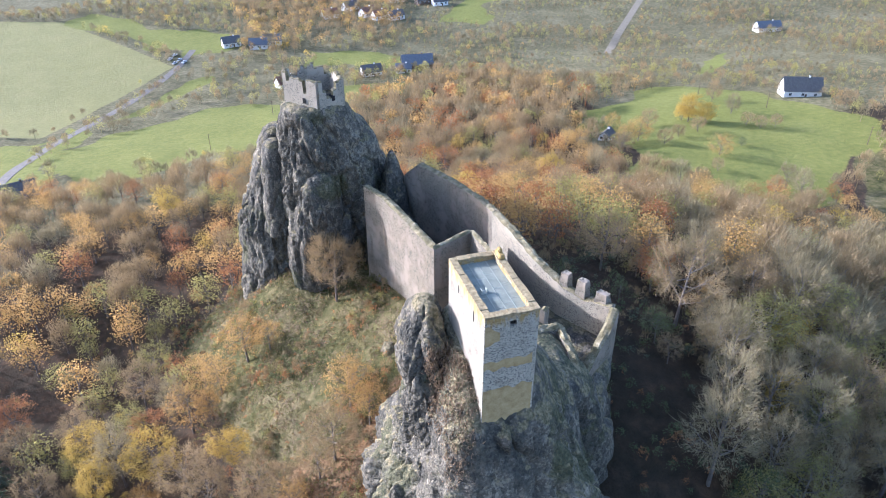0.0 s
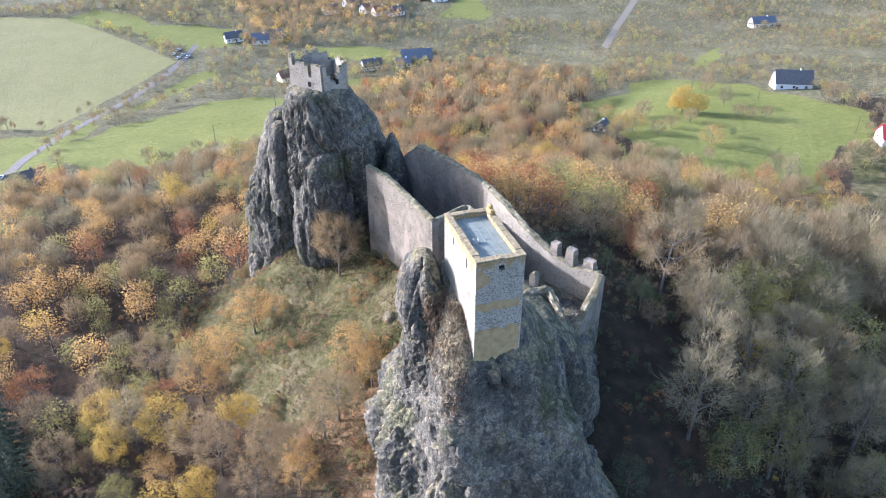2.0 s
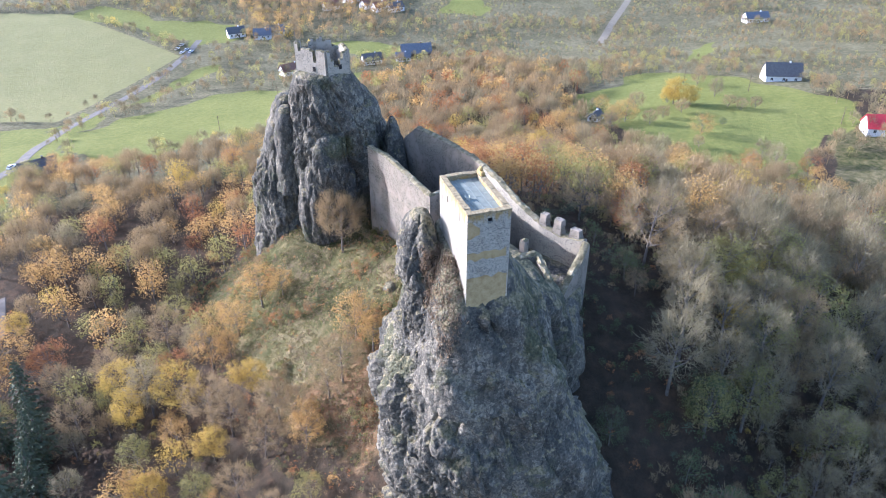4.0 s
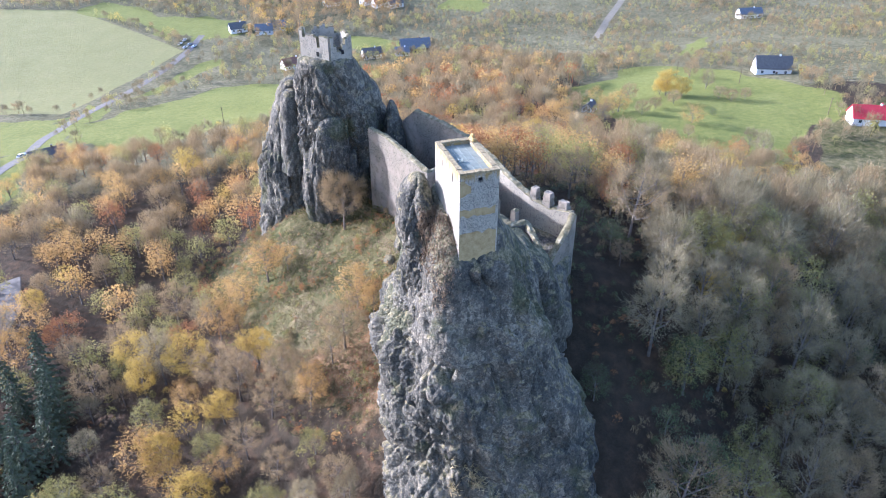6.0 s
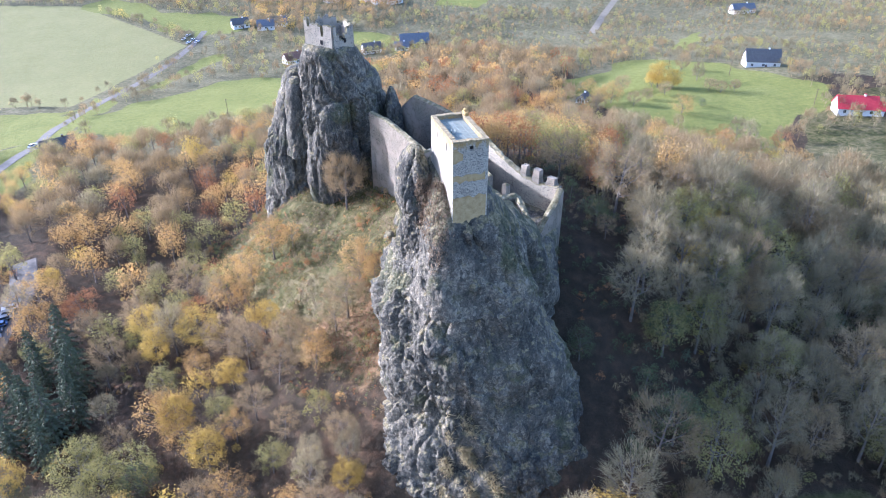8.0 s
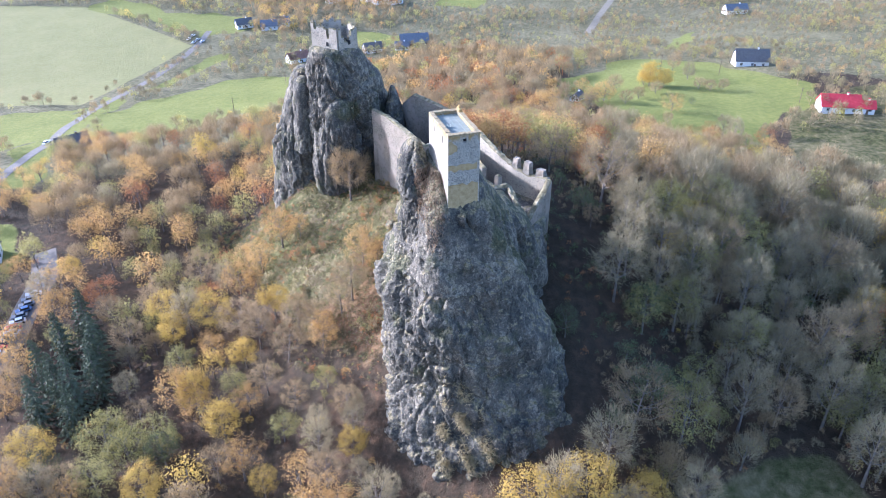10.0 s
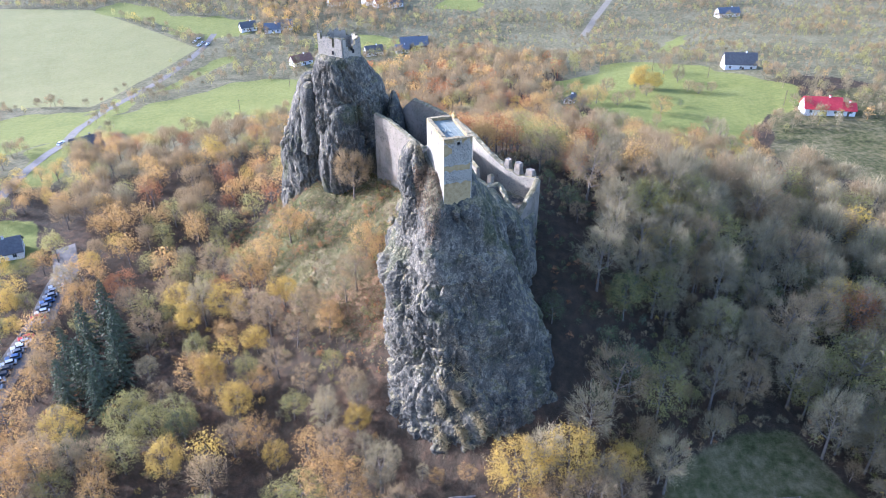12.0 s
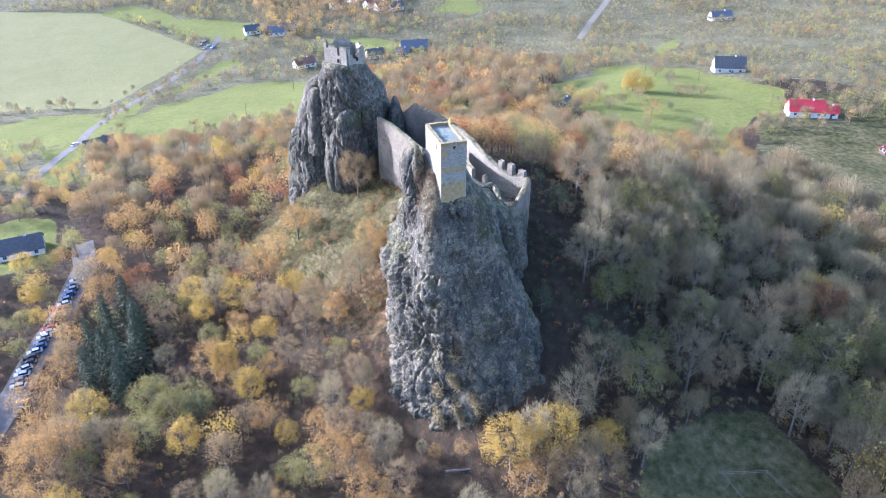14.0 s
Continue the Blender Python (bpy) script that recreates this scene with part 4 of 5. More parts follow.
def spruce(seed, full):
    rng = np.random.default_rng(seed)
    wood, crown = Soup(), Soup()
    wood.tube([(0, 0, -0.4), (0, 0, 6), (0, 0, 11.8)], [0.22, 0.13, 0.02], 6)
    n = int(100 * full)
    for i in range(n):
        s = (i + 0.5) / n
        z, r, az = 1.0 + 10.8 * s, 2.9 * (1 - s) ** 0.8 * rng.uniform(0.8, 1.15) + 0.12, i * 2.4
        d = np.array([math.cos(az), math.sin(az), 0])
        p, q = np.array([0, 0, z]), np.array([0, 0, z - 0.28 * r]) + d * r
        wood.tube([p, q], [0.03, 0.008], 3)
        m = int(8 + 10 * (1 - s))
        w = rng.uniform(0.15, 1.0, (m, 1))
        c = p + (q - p) * w
        side = np.cross(d, (0, 0, 1)) * rng.choice([-1, 1], (m, 1)) * (0.55 * (1.15 - w)) * r * 0.55
        crown.twigs(c, c + side + d * 0.3 + (0, 0, -0.22), 0.19, rng)
    return wood, crown


LABELS = {
    "grey": "bare grey deciduous tree with fine twigs", "brown": "nearly bare brown tree with few leaves", "rust": "deciduous tree in rust-red autumn leaf",
    "orange": "deciduous tree in orange autumn leaf", "yellow": "deciduous tree in bright yellow autumn leaf", "olive": "deciduous tree turning olive and yellow",
    "green": "dark green leafy tree in shade", "spruce": "dark green spruce with drooping branches",
}
MADE, TALL, BUSHES = {}, {}, {}


def model(kind, n, full):
    key = (kind, n, full)
    if key not in TALL:
        seed = 100 * list(LEAVES).index(kind) + n
        TALL[key] = spruce(seed, full) if kind == "spruce" else broadleaf(seed, kind, full)
    return TALL[key]


def plant(kind, x, y, h, rng, z=None):
    """One tree as a thing of its own."""
    n = int(rng.integers(0, 3))
    z = float(ground_z(x, y)) if z is None else z
    z -= 0.2 * h * (x > 110)
    m = pose(x, y, z, rng.normal(0, 2), rng.normal(0, 2), rng.uniform(0, 360)) @ Matrix.Diagonal((h / 12 * rng.uniform(0.9, 1.12), h / 12 * rng.uniform(0.9, 1.12), h / 12, 1))
    if (kind, n) in MADE:
        s = MADE[kind, n].scale
        return copy_thing(MADE[kind, n], m @ Matrix.Diagonal((1 / s.x, 1 / s.y, 1 / s.z, 1)))
    wood, crown = model(kind, n, 1.0)
    t = tagged(new("spruce_tree" if kind == "spruce" else "tree"), LABELS[kind], "tree", "trees on the castle hill")
    wood.link("trunk", BARK, t)
    crown.link("crown", LEAVES[kind], t)
    t.matrix_world = m
    MADE[kind, n] = t
    return t


def bush(seed, kind, full):
    """A far tree in few pieces: a lumpy dome of twig brooms or of leaf sprays. full: 1 with limbs and finer twigs, -1 a low shrub."""
    rng = np.random.default_rng(seed + 900)
    crown, wood, heart = Soup(), Soup(), np.array([0, 0, 6.0])
    bare = kind in ("grey", "brown")
    lobes = rng.normal(size=(8, 3))
    lobes /= np.linalg.norm(lobes, axis=1, keepdims=True)
    n = {1: 860 if bare else 760, 0: 150 if bare else 130, -1: 60, -2: 18}[full]
    d = rng.normal(size=(n, 3))
    d /= np.linalg.norm(d, axis=1, keepdims=True)
    d[:, 2] = np.where(d[:, 2] < -0.5, -d[:, 2], d[:, 2])
    lump = 0.66 + 0.42 * np.clip((d @ lobes.T).max(1), 0.2, 1) ** 3
    ends = heart + d * (lump * rng.uniform(0.15, 1.0, n) ** 0.45)[:, None] * (4.5, 4.5, 5.2)
    out = (ends - heart) / (np.linalg.norm(ends - heart, axis=1, keepdims=True) + 0.3)
    if bare:
        t = (out * 0.7 + (0, 0, 0.75) + rng.normal(0, 0.45, (n, 3))) * rng.uniform(0.7, 1.3, (n, 1))
        crown.twigs(ends - t * (0.5 if full > 0 else 0.9), ends + t * (0.6 if full > 0 else 1.0), {1: 0.047, 0: 0.13, -1: 0.26, -2: 0.46}[full], rng)
        m = n // ((3 if kind == "brown" else 6) if full > 0 else 9)
        crown.leaves(ends[:m] + rng.normal(0, 0.4, (m, 3)), 0.2 if full > 0 else 0.4, rng)
    else:
        crown.leaves(ends + rng.normal(0, 0.3, (n, 3)), {1: 0.22, 0: 0.5, -1: 0.7, -2: 1.2}[full], rng, heart - (0, 0, 1.5), 0.9)
    if full > 0:
        wood.tube([(0, 0, -0.4), (0.1, 0.1, 4.0), (0, 0, 8.5)], [0.24, 0.17, 0.05], 4)
        for k in rng.integers(0, n, 7):
            wood.tube([(0.05, 0.05, 3.6), ends[k]], [0.09, 0.03], 3)
    elif full == 0:
        crown.tube([(0, 0, -0.5), (0.1, 0, 4.5)], [0.26, 0.14], 3)
    return wood, crown


class Wood:
    """Many trees of one colour joined into one mesh, for woods that nobody could count."""

    def __init__(self):
        self.wood, self.crown = Soup(), {}

    def add(self, kind, x, y, h, full, rng):
        n = int(rng.integers(0, 3))
        key = (kind, n, full)
        if key not in BUSHES:
            BUSHES[key] = bush(10 * n + len(kind), kind, full)
        wood, crown = BUSHES[key]
        w, s = rng.uniform(0, 2 * math.pi), h / 12
        r = np.array([[math.cos(w), -math.sin(w), 0], [math.sin(w), math.cos(w), 0], [0, 0, 1]]) * s * np.array([1.0, 1.0, 1.0])
        o = np.array([x, y, float(ground_z(x, y))])
        if full > 0:
            v, corners, sizes = wood.packed()
            self.wood.join(v @ r.T + o, corners, sizes)
        v, corners, sizes = crown.packed()
        self.crown.setdefault(kind, Soup()).join(v @ r.T + o, corners, sizes)

    def link(self, name, where):
        for kind, s in self.crown.items():
            tagged(s.link(name, LEAVES[kind]), f"{where} of {kind} autumn trees", "woodland", kind="stuff")
        if self.wood.v:
            tagged(self.wood.link(name + "_trunks", BARK), f"trunks and limbs of the {where}", "woodland", kind="stuff")


KEEP_CLEAR = [
    SLOPE, [(-14, -17), (8, -22), (30, -12), (34, 30), (34, 84), (16, 112), (-26, 116), (-20, 84), (4, 40), (-14, 14)],
    [(24, 0), (34, 0), (43, 10), (44, 28), (32, 34)], [(-118, 28), (-106, 34), (-98, 66), (-90, 112), (-98, 122), (-108, 70)], [(-10, -26), (8, -28), (8, -12), (-10, -12)],
]


ROAD = [(-125, 180), (-119, 215), (-111, 245), (-108, 280), (-100, 316), (-83, 358), (-53, 422), (-42, 450), (-34, 480)]
LANE = [(222, 364), (256, 410), (286, 447), (322, 492), (350, 530)]


def off_road(x, y, clear):
    for line in (ROAD, LANE):
        for (ax, ay), (bx, by) in zip(line, line[1:]):
            s = min(1.0, max(0.0, ((x - ax) * (bx - ax) + (y - ay) * (by - ay)) / ((bx - ax) ** 2 + (by - ay) ** 2)))
            if math.hypot(x - ax - s * (bx - ax), y - ay - s * (by - ay)) < clear:
                return False
    return True


def free(x, y):
    return not any(within(p, x, y) for p in (*KEEP_CLEAR, *MEADOWS, FIELD, SHADY_LAWN))


NOTABLE = {
    "yellow": [(-43.7, 65.6, 14), (-28.3, 54.7, 11), (-41.6, 180.1, 12), (78.1, 146.4, 14), (71.6, 30.9, 10), (168.5, 199.6, 17), (167.4, 202.9, 11), (175.2, 196.5, 12), (-54.5, 63.5, 13), (-43.9, 24.6, 13), (-84.5, 108.0, 10), (7.2, -26.1, 16), (17.2, -26.6, 16), (28.8, -28.0, 11), (59.6, 18.8, 10), (-111.1, 111.6, 10), (-106.3, 92.7, 11), (-103.0, 82.5, 8)],
    "olive": [(-45.0, 98.3, 12), (49.4, 79.8, 14), (52.0, 104.9, 13), (64.4, 31.8, 14), (73.6, 23.7, 12), (-69.0, 28.4, 15), (-63.6, 23.8, 14), (-57.5, 25.2, 13), (-70.3, 18.1, 13), (-37.3, -4.5, 9), (-33.4, -7.2, 13), (-45.1, 113.2, 8), (64.4, 14.9, 13), (66.2, -3.9, 14), (49.5, -9.8, 11), (64.2, 29.3, 15), (144.7, 75.9, 12), (-20.4, 23.1, 7), (-31.5, 17.3, 9), (44.3, 3.3, 13), (-104.1, 109.3, 10), (-101.2, 92.7, 9), (-106.6, 79.2, 10), (-105.8, 66.7, 9)],
    "orange": [(-29.4, 77.0, 12), (-23.0, 77.8, 13), (-18.1, 75.1, 8), (-6.4, 46.3, 13), (-3.9, 42.2, 9), (-18.2, 36.2, 9), (-34.7, 126.5, 6), (-51.5, 166.9, 12), (-62.9, 174.4, 8), (-24.9, 184.0, 14), (-17.0, 191.1, 14), (-61.8, 137.0, 8), (58.9, 42.2, 9), (44.8, 97.1, 12), (53.4, 148.9, 13), (156.3, 161.2, 12), (137.0, 187.0, 14), (130.2, 185.8, 12), (134.6, 204.5, 11), (247.0, 201.0, 8), (101.6, 267.0, 9), (-44.3, 51.6, 10), (-40.9, 12.9, 12), (-97.3, 38.9, 17), (-94.0, 51.9, 13), (-92.1, 64.0, 13), (-84.6, 94.0, 17), (-85.4, 83.0, 15), (-93.4, 16.0, 17), (-87.5, 17.8, 16), (-28.2, -7.7, 16), (-24.2, -10.3, 14), (-22.5, -19.4, 13), (-6.1, -15.2, 5), (-0.7, -17.7, 5), (8.1, -32.2, 13), (151.8, 63.1, 14), (158.1, 61.0, 12), (-19.5, 33.2, 10), (-38.0, 29.4, 10), (-32.8, 82.6, 11), (-99.5, 112.8, 10)],
    "brown": [(-10.6, 40.7, 13), (-13.6, 39.6, 9), (-20.6, 40.1, 10), (66.9, 88.4, 14), (45.6, 55.5, 13), (58.6, 142.8, 14), (187.5, 186.3, 8), (190.2, 180.9, 8), (196.9, 179.8, 8), (197.7, 223.7, 12), (150.2, 201.6, 11), (122.6, 176.8, 12), (164.2, 186.1, 9), (153.9, 184.3, 8), (143.7, 178.6, 9), (153.4, 126.2, 8), (159.9, 115.3, 8), (146.4, 148.3, 7), (240.3, 189.0, 8), (-24.7, 1.1, 11), (-16.5, -20.5, 12), (17.9, -32.5, 14), (13.0, -31.2, 11), (-17.7, 14.0, 9), (64.1, -18.1, 13), (-23.5, 43.0, 12), (-27.3, 37.8, 11), (-28.1, 23.0, 9), (-33.3, 32.1, 10)],
    "rust": [(52.3, 48.0, 12), (50.8, 170.5, 13), (167.4, 114.3, 11), (-73.3, 88.7, 13)],
    "grey": [(-18.5, -1.9, 8), (-13.2, -7.3, 6), (-8.9, -13.1, 5), (-16.8, -11.5, 7), (-17.3, 9.7, 9), (41, 10.6, 18), (46.5, 16, 17), (50, 8.5, 16), (56, 17, 15), (60.5, 11.5, 16), (67, 20.5, 15), (58, 3.5, 14), (64, -4, 14), (75, 10, 15), (88, 11, 15), (80, 2, 14), (72, -8, 14), (78.1, 79.1, 15), (52.5, 24.3, 17), (51.6, 28.1, 14), (64.6, 49.3, 14), (95.1, 59.0, 15), (123.6, 73.0, 15), (192.6, 202.9, 12), (159.4, 121.2, 14), (159.8, 129.2, 12), (-50.3, 66.1, 16), (-65.3, 46.3, 10), (-17.2, -11.2, 14), (12.5, -24.0, 15), (24.1, -21.0, 17), (78.7, -13.1, 15), (86.8, -29.5, 14), (97.3, -2.6, 16), (88.5, 16.9, 16), (79.4, 26.5, 16), (-16.1, 12.0, 7), (-24.3, 13.6, 9)],
    "green": [(170.4, 166.8, 5), (-56.9, 22.2, 11), (-81.0, 27.1, 10), (45.0, 4.5, 12), (37.9, -12.3, 13), (27.1, 5.1, 8)],
    "spruce": [(-77.0, 75.0, 19), (-73.0, 64.6, 18), (-81.3, 67.7, 19), (-84.3, 57.2, 18), (-77.0, 47.6, 19), (-72.3, 51.2, 17), (-85.0, 46.0, 17), (-77.6, 39.5, 16), (-74.8, 59.2, 18), (-80.7, 50.1, 19)],
}
MIXES = {
    "west": (("brown", 0.25), ("grey", 0.11), ("orange", 0.22), ("rust", 0.06), ("olive", 0.27), ("yellow", 0.09)),
    "east": (("grey", 0.42), ("brown", 0.29), ("olive", 0.20), ("rust", 0.03), ("yellow", 0.05), ("green", 0.01)),
    "storey": (("grey", 0.34), ("brown", 0.34), ("olive", 0.2), ("green", 0.12)),
    "lee": (("olive", 0.28), ("orange", 0.22), ("brown", 0.26), ("rust", 0.18), ("yellow", 0.06)),
    "north": (("brown", 0.46), ("rust", 0.10), ("orange", 0.22), ("grey", 0.12), ("olive", 0.07), ("yellow", 0.03)),
    "far": (("brown", 0.27), ("grey", 0.37), ("olive", 0.33), ("orange", 0.03)),
    "hedge": (("grey", 0.5), ("olive", 0.3), ("brown", 0.18), ("yellow", 0.02)),
    "woods": (("brown", 0.5), ("grey", 0.26), ("orange", 0.13), ("rust", 0.05), ("olive", 0.05), ("yellow", 0.01)),
    "village": (("brown", 0.5), ("grey", 0.18), ("orange", 0.2), ("yellow", 0.06), ("olive", 0.06)),
}


def pick(zone, rng):
    names, weights = zip(*MIXES[zone])
    return str(rng.choice(names, p=np.array(weights) / sum(weights)))


def in_sight(x, y):
    """The stretch of land that the flight looks over, with a margin for the shadows that fall into it."""
    return x > -132 - 0.2 * y and y > -0.345 * x - 38 and x < 150 + y


def forest():
    rng = np.random.default_rng(21)
    taken = []
    for kind, rows in NOTABLE.items():
        for x, y, h in rows:
            plant(kind, x, y, h, rng)
            taken.append((x, y))
    # the lone tree before the far crag, thick with fine twigs
    wood, crown = broadleaf(77, "brown", 2.6)
    lone = tagged(new("tree"), "bare reddish-brown tree standing alone on the castle slope", "tree")
    wood.link("trunk", BARK, lone)
    crown.link("crown", LEAVES["brown"], lone)
    lone.matrix_world = pose(-3.0, 78.2, 18.2, 0, 0, 40) @ Matrix.Diagonal((1.4, 1.4, 1.42, 1))
    hill, scrub = Wood(), Wood()
    singles = 0
    for gx in np.arange(-150, 175, 7.4):
        for gy in np.arange(-75, 215, 7.4):
            x, y = gx + rng.uniform(-2.9, 2.9), gy + rng.uniform(-2.9, 2.9)
            if gy > 120 + 0.35 * abs(gx - 20) and gx > 110 or not in_sight(x, y) or not free(x, y) or min(math.hypot(x - a, y - b) for a, b in taken) < 5.0:
                continue
            if rng.random() < (0.2 if x > 28 else 0.16):
                continue
            zone = "west" if x < -8 and y < 130 else "lee" if 28 < x < 78 and 44 < y < 118 else "east" if y < 75 else "north"
            h = {"west": rng.uniform(8, 14.5), "east": rng.uniform(11, 19), "lee": rng.uniform(12, 16), "north": rng.uniform(9.5, 14.5)}[zone]
            kind = pick(zone, rng)
            if x < -98:
                h, kind = rng.uniform(6, 11), str(rng.choice(["olive", "yellow", "orange", "brown", "olive"]))
            # low, dark kinds only: their colour helps carry the hollow's deep shade
            if 24 < x < 50 and -14 < y < 62:
                h, kind = rng.uniform(4.5, 7.5), str(rng.choice(["brown", "green", "green"]))
            if singles < 300 and ((zone == "west" and y < 95 and x > -100) or (zone == "east" and y < 45 and x < 110)) and rng.random() < 0.8:
                plant(kind, x, y, h, rng)
                singles += 1
            else:
                hill.add(kind, x, y, h, 1, rng)
    # a lower storey that fills the shaded wood
    for _ in range(520):
        x, y = rng.uniform(34, 150), rng.uniform(-70, 75)
        if in_sight(x, y) and free(x, y) and (x > 50 or y < -8):
            hill.add(pick("storey", rng), x, y, rng.uniform(5, 10), 1, rng)
    hill.link("hill_wood", "hillside wood")
    for gx in np.arange(-330, 520, 5.6):
        for gy in np.arange(125, 640, 5.6):
            x, y = gx + rng.uniform(-2.6, 2.6), gy + rng.uniform(-2.6, 2.6)
            if (-150 < x < 175 and y < 215 and not (gy > 120 + 0.35 * abs(gx - 20) and gx > 110)) or within(ORCHARD, x, y):
                continue
            lump = noise.noise(Vector((x / 38, y / 38, 0)))
            if not in_sight(x, y) or not off_road(x, y, 6.5) or not free(x, y):
                continue
            if inside(WOODS, np.array(x), np.array(y), 8.0) > rng.random():
                scrub.add(pick("woods", rng), x, y, rng.uniform(7.5, 13), 0, rng)
                continue
            if rng.random() < 0.1 + 0.5 * (lump < -0.25) or (x < 45 and 215 < y < 450 and rng.random() < 0.5):
                continue
            if y > 455 and 0 < x < 230:
                scrub.add(pick("village", rng), x, y, rng.uniform(6, 11), 0, rng)
            else:
                scrub.add(pick("hedge" if x < 45 else "far", rng), x, y, rng.uniform(4, 8.5) * (1 + 0.35 * max(0, lump)), 0, rng)
    # orchard trees in rows
    for v in np.arange(120, 720, 7.4):
        for u in np.arange(-60, 640, 3.7):
            s, w = u + rng.normal(0, 0.9), v + rng.normal(0, 0.8)
            x, y = 0.954 * s + 0.3 * w, -0.3 * s + 0.954 * w
            if not within(ORCHARD, x, y) or not in_sight(x, y) or not off_road(x, y, 5.0) or not free(x, y):
                continue
            lump = noise.noise(Vector((x / 55, y / 55, 4)))
            if lump < -0.2 and rng.random() < 0.6 or rng.random() < 0.12:
                continue
            scrub.add(pick("far", rng), x, y, rng.uniform(2.4, 4.4) + (4.0 * rng.random() if lump > 0.12 else 0), 0, rng)
    # roadside trees
    for (ax, ay), (bx, by) in zip(ROAD[3:7], ROAD[4:8]):
        n = int(math.hypot(bx - ax, by - ay) / 8)
        for k in range(n):
            for _ in range(2):
                if rng.random() < 0.6:
                    scrub.add(str(rng.choice(["brown", "olive", "grey", "grey"])), ax + (bx - ax) * k / n + rng.uniform(3.5, 7), ay + (by - ay) * k / n + rng.uniform(-3, 3), rng.uniform(4, 8), 0, rng)
    scrub.link("far_scrub", "far scrub and orchards")


forest()


def undergrowth():
    """Dry tufts and brambles on the open slope under the walls and along the wood's floor."""
    rng = np.random.default_rng(31)
    for kind, count, label in (("olive", 8000, "olive grass tufts and brambles on the castle slope"), ("brown", 5000, "dry brown tufts and twigs on the castle slope")):
        s = Soup()
        x, y = rng.uniform(-40, 20, 30000), rng.uniform(18, 124, 30000)
        ok = (inside(SLOPE, x, y, 8) > rng.random(30000)).nonzero()[0][:count]
        x, y = x[ok], y[ok]
        lump = np.array([noise.noise(Vector((a / 7, b / 7, 3 if kind == "olive" else 8))) for a, b in zip(x, y)])
        x, y = x[lump > -0.12], y[lump > -0.12]
        c = np.stack([x, y, ground_z(x, y) + 0.15], 1)
        for _ in range(5):
            s.leaves(c + rng.normal(0, 1, c.shape) * (0.5, 0.5, 0.14), 0.19, rng)
        tagged(s.link("slope_tufts", TUFTS[kind]), label, "undergrowth", kind="stuff")
    shrubs = Wood()
    for _ in range(11000):
        x, y = rng.uniform(-42, 22), rng.uniform(14, 124)
        w = float(inside(SLOPE, np.array(x), np.array(y), 16))
        lump = noise.noise(Vector((x / 9, y / 9, 5)))
        low = max(0.0, min(1.0, (34.0 - float(ground_z(x, y))) / 16))
        if 0.05 < w and rng.random() < (0.35 + 0.6 * low) * (0.3 + 1.5 * max(0.0, lump + 0.15)):
            kinds = ["olive", "green", "green", "grey", "brown", "spruce"] if low < 0.45 else ["brown", "rust", "olive", "grey", "green", "brown"]
            h = rng.uniform(0.5, 1.5) + (1.6 * rng.random() if lump > 0.25 and low > 0.2 else 0)
            shrubs.add(str(rng.choice(kinds)), x, y, h, -1 if h > 1.5 else -2, rng)
    shrubs.link("slope_shrubs", "low shrubs")
    floor = Wood()
    for k in range(4200):
        x, y = rng.uniform(-125, 130) if k < 1500 else rng.uniform(28, 130), rng.uniform(-60, 130) if k < 1500 else rng.uniform(-60, 70)
        if in_sight(x, y) and free(x, y):
            kind = pick("west" if x < 0 else "east", rng)
            # no pale shrubs in the hollow; darker leaf colours stand in for its shade
            if 22 < x < 50 and -14 < y < 62:
                kind = str(rng.choice(["green", "spruce", "brown"]))
            floor.add(kind, x, y, rng.uniform(1.4, 3.6), -1, rng)
    for _ in range(150):
        x, y = rng.uniform(24, 46), rng.uniform(-6, 34)
        if within(KEEP_CLEAR[2], x, y) and x > 27 + 0.1 * y:
            floor.add(str(rng.choice(["green", "green", "green", "rust"])), x, y, rng.uniform(1.2, 3.0), -1, rng)
    floor.link("wood_undergrowth", "undergrowth")


undergrowth()


# ---- houses, road, cars ----
WHITE = plain("white_render", (0.70, 0.69, 0.66), (0.82, 0.81, 0.78), 0.6, 0.9, 0.01)
SLATE = plain("slate_roof", (0.075, 0.072, 0.07), (0.135, 0.13, 0.124), 1.5, 0.7, 0.03)
REDROOF = plain("red_roof", (0.38, 0.03, 0.035), (0.55, 0.06, 0.07), 1.5, 0.6, 0.03)
BLUEROOF = plain("blue_roof", (0.10, 0.108, 0.12), (0.16, 0.17, 0.185), 1.0, 0.6, 0.03)
BROWNROOF = plain("tile_roof", (0.16, 0.08, 0.05), (0.27, 0.15, 0.10), 1.5, 0.8, 0.03)
TIMBER = plain("timber", (0.09, 0.065, 0.045), (0.19, 0.14, 0.10), 2.0, 0.85, 0.03)
ASPHALT = plain("asphalt", (0.115, 0.102, 0.085), (0.19, 0.17, 0.145), 0.5, 0.95, 0.02)
TRACK = plain("earth_track", (0.15, 0.128, 0.09), (0.24, 0.205, 0.145), 0.5, 0.95, 0.03)
GLASS = plain("window_glass", (0.02, 0.025, 0.03), (0.05, 0.06, 0.07), 1.0, 0.08, 0.0, 0.0, 0.6)


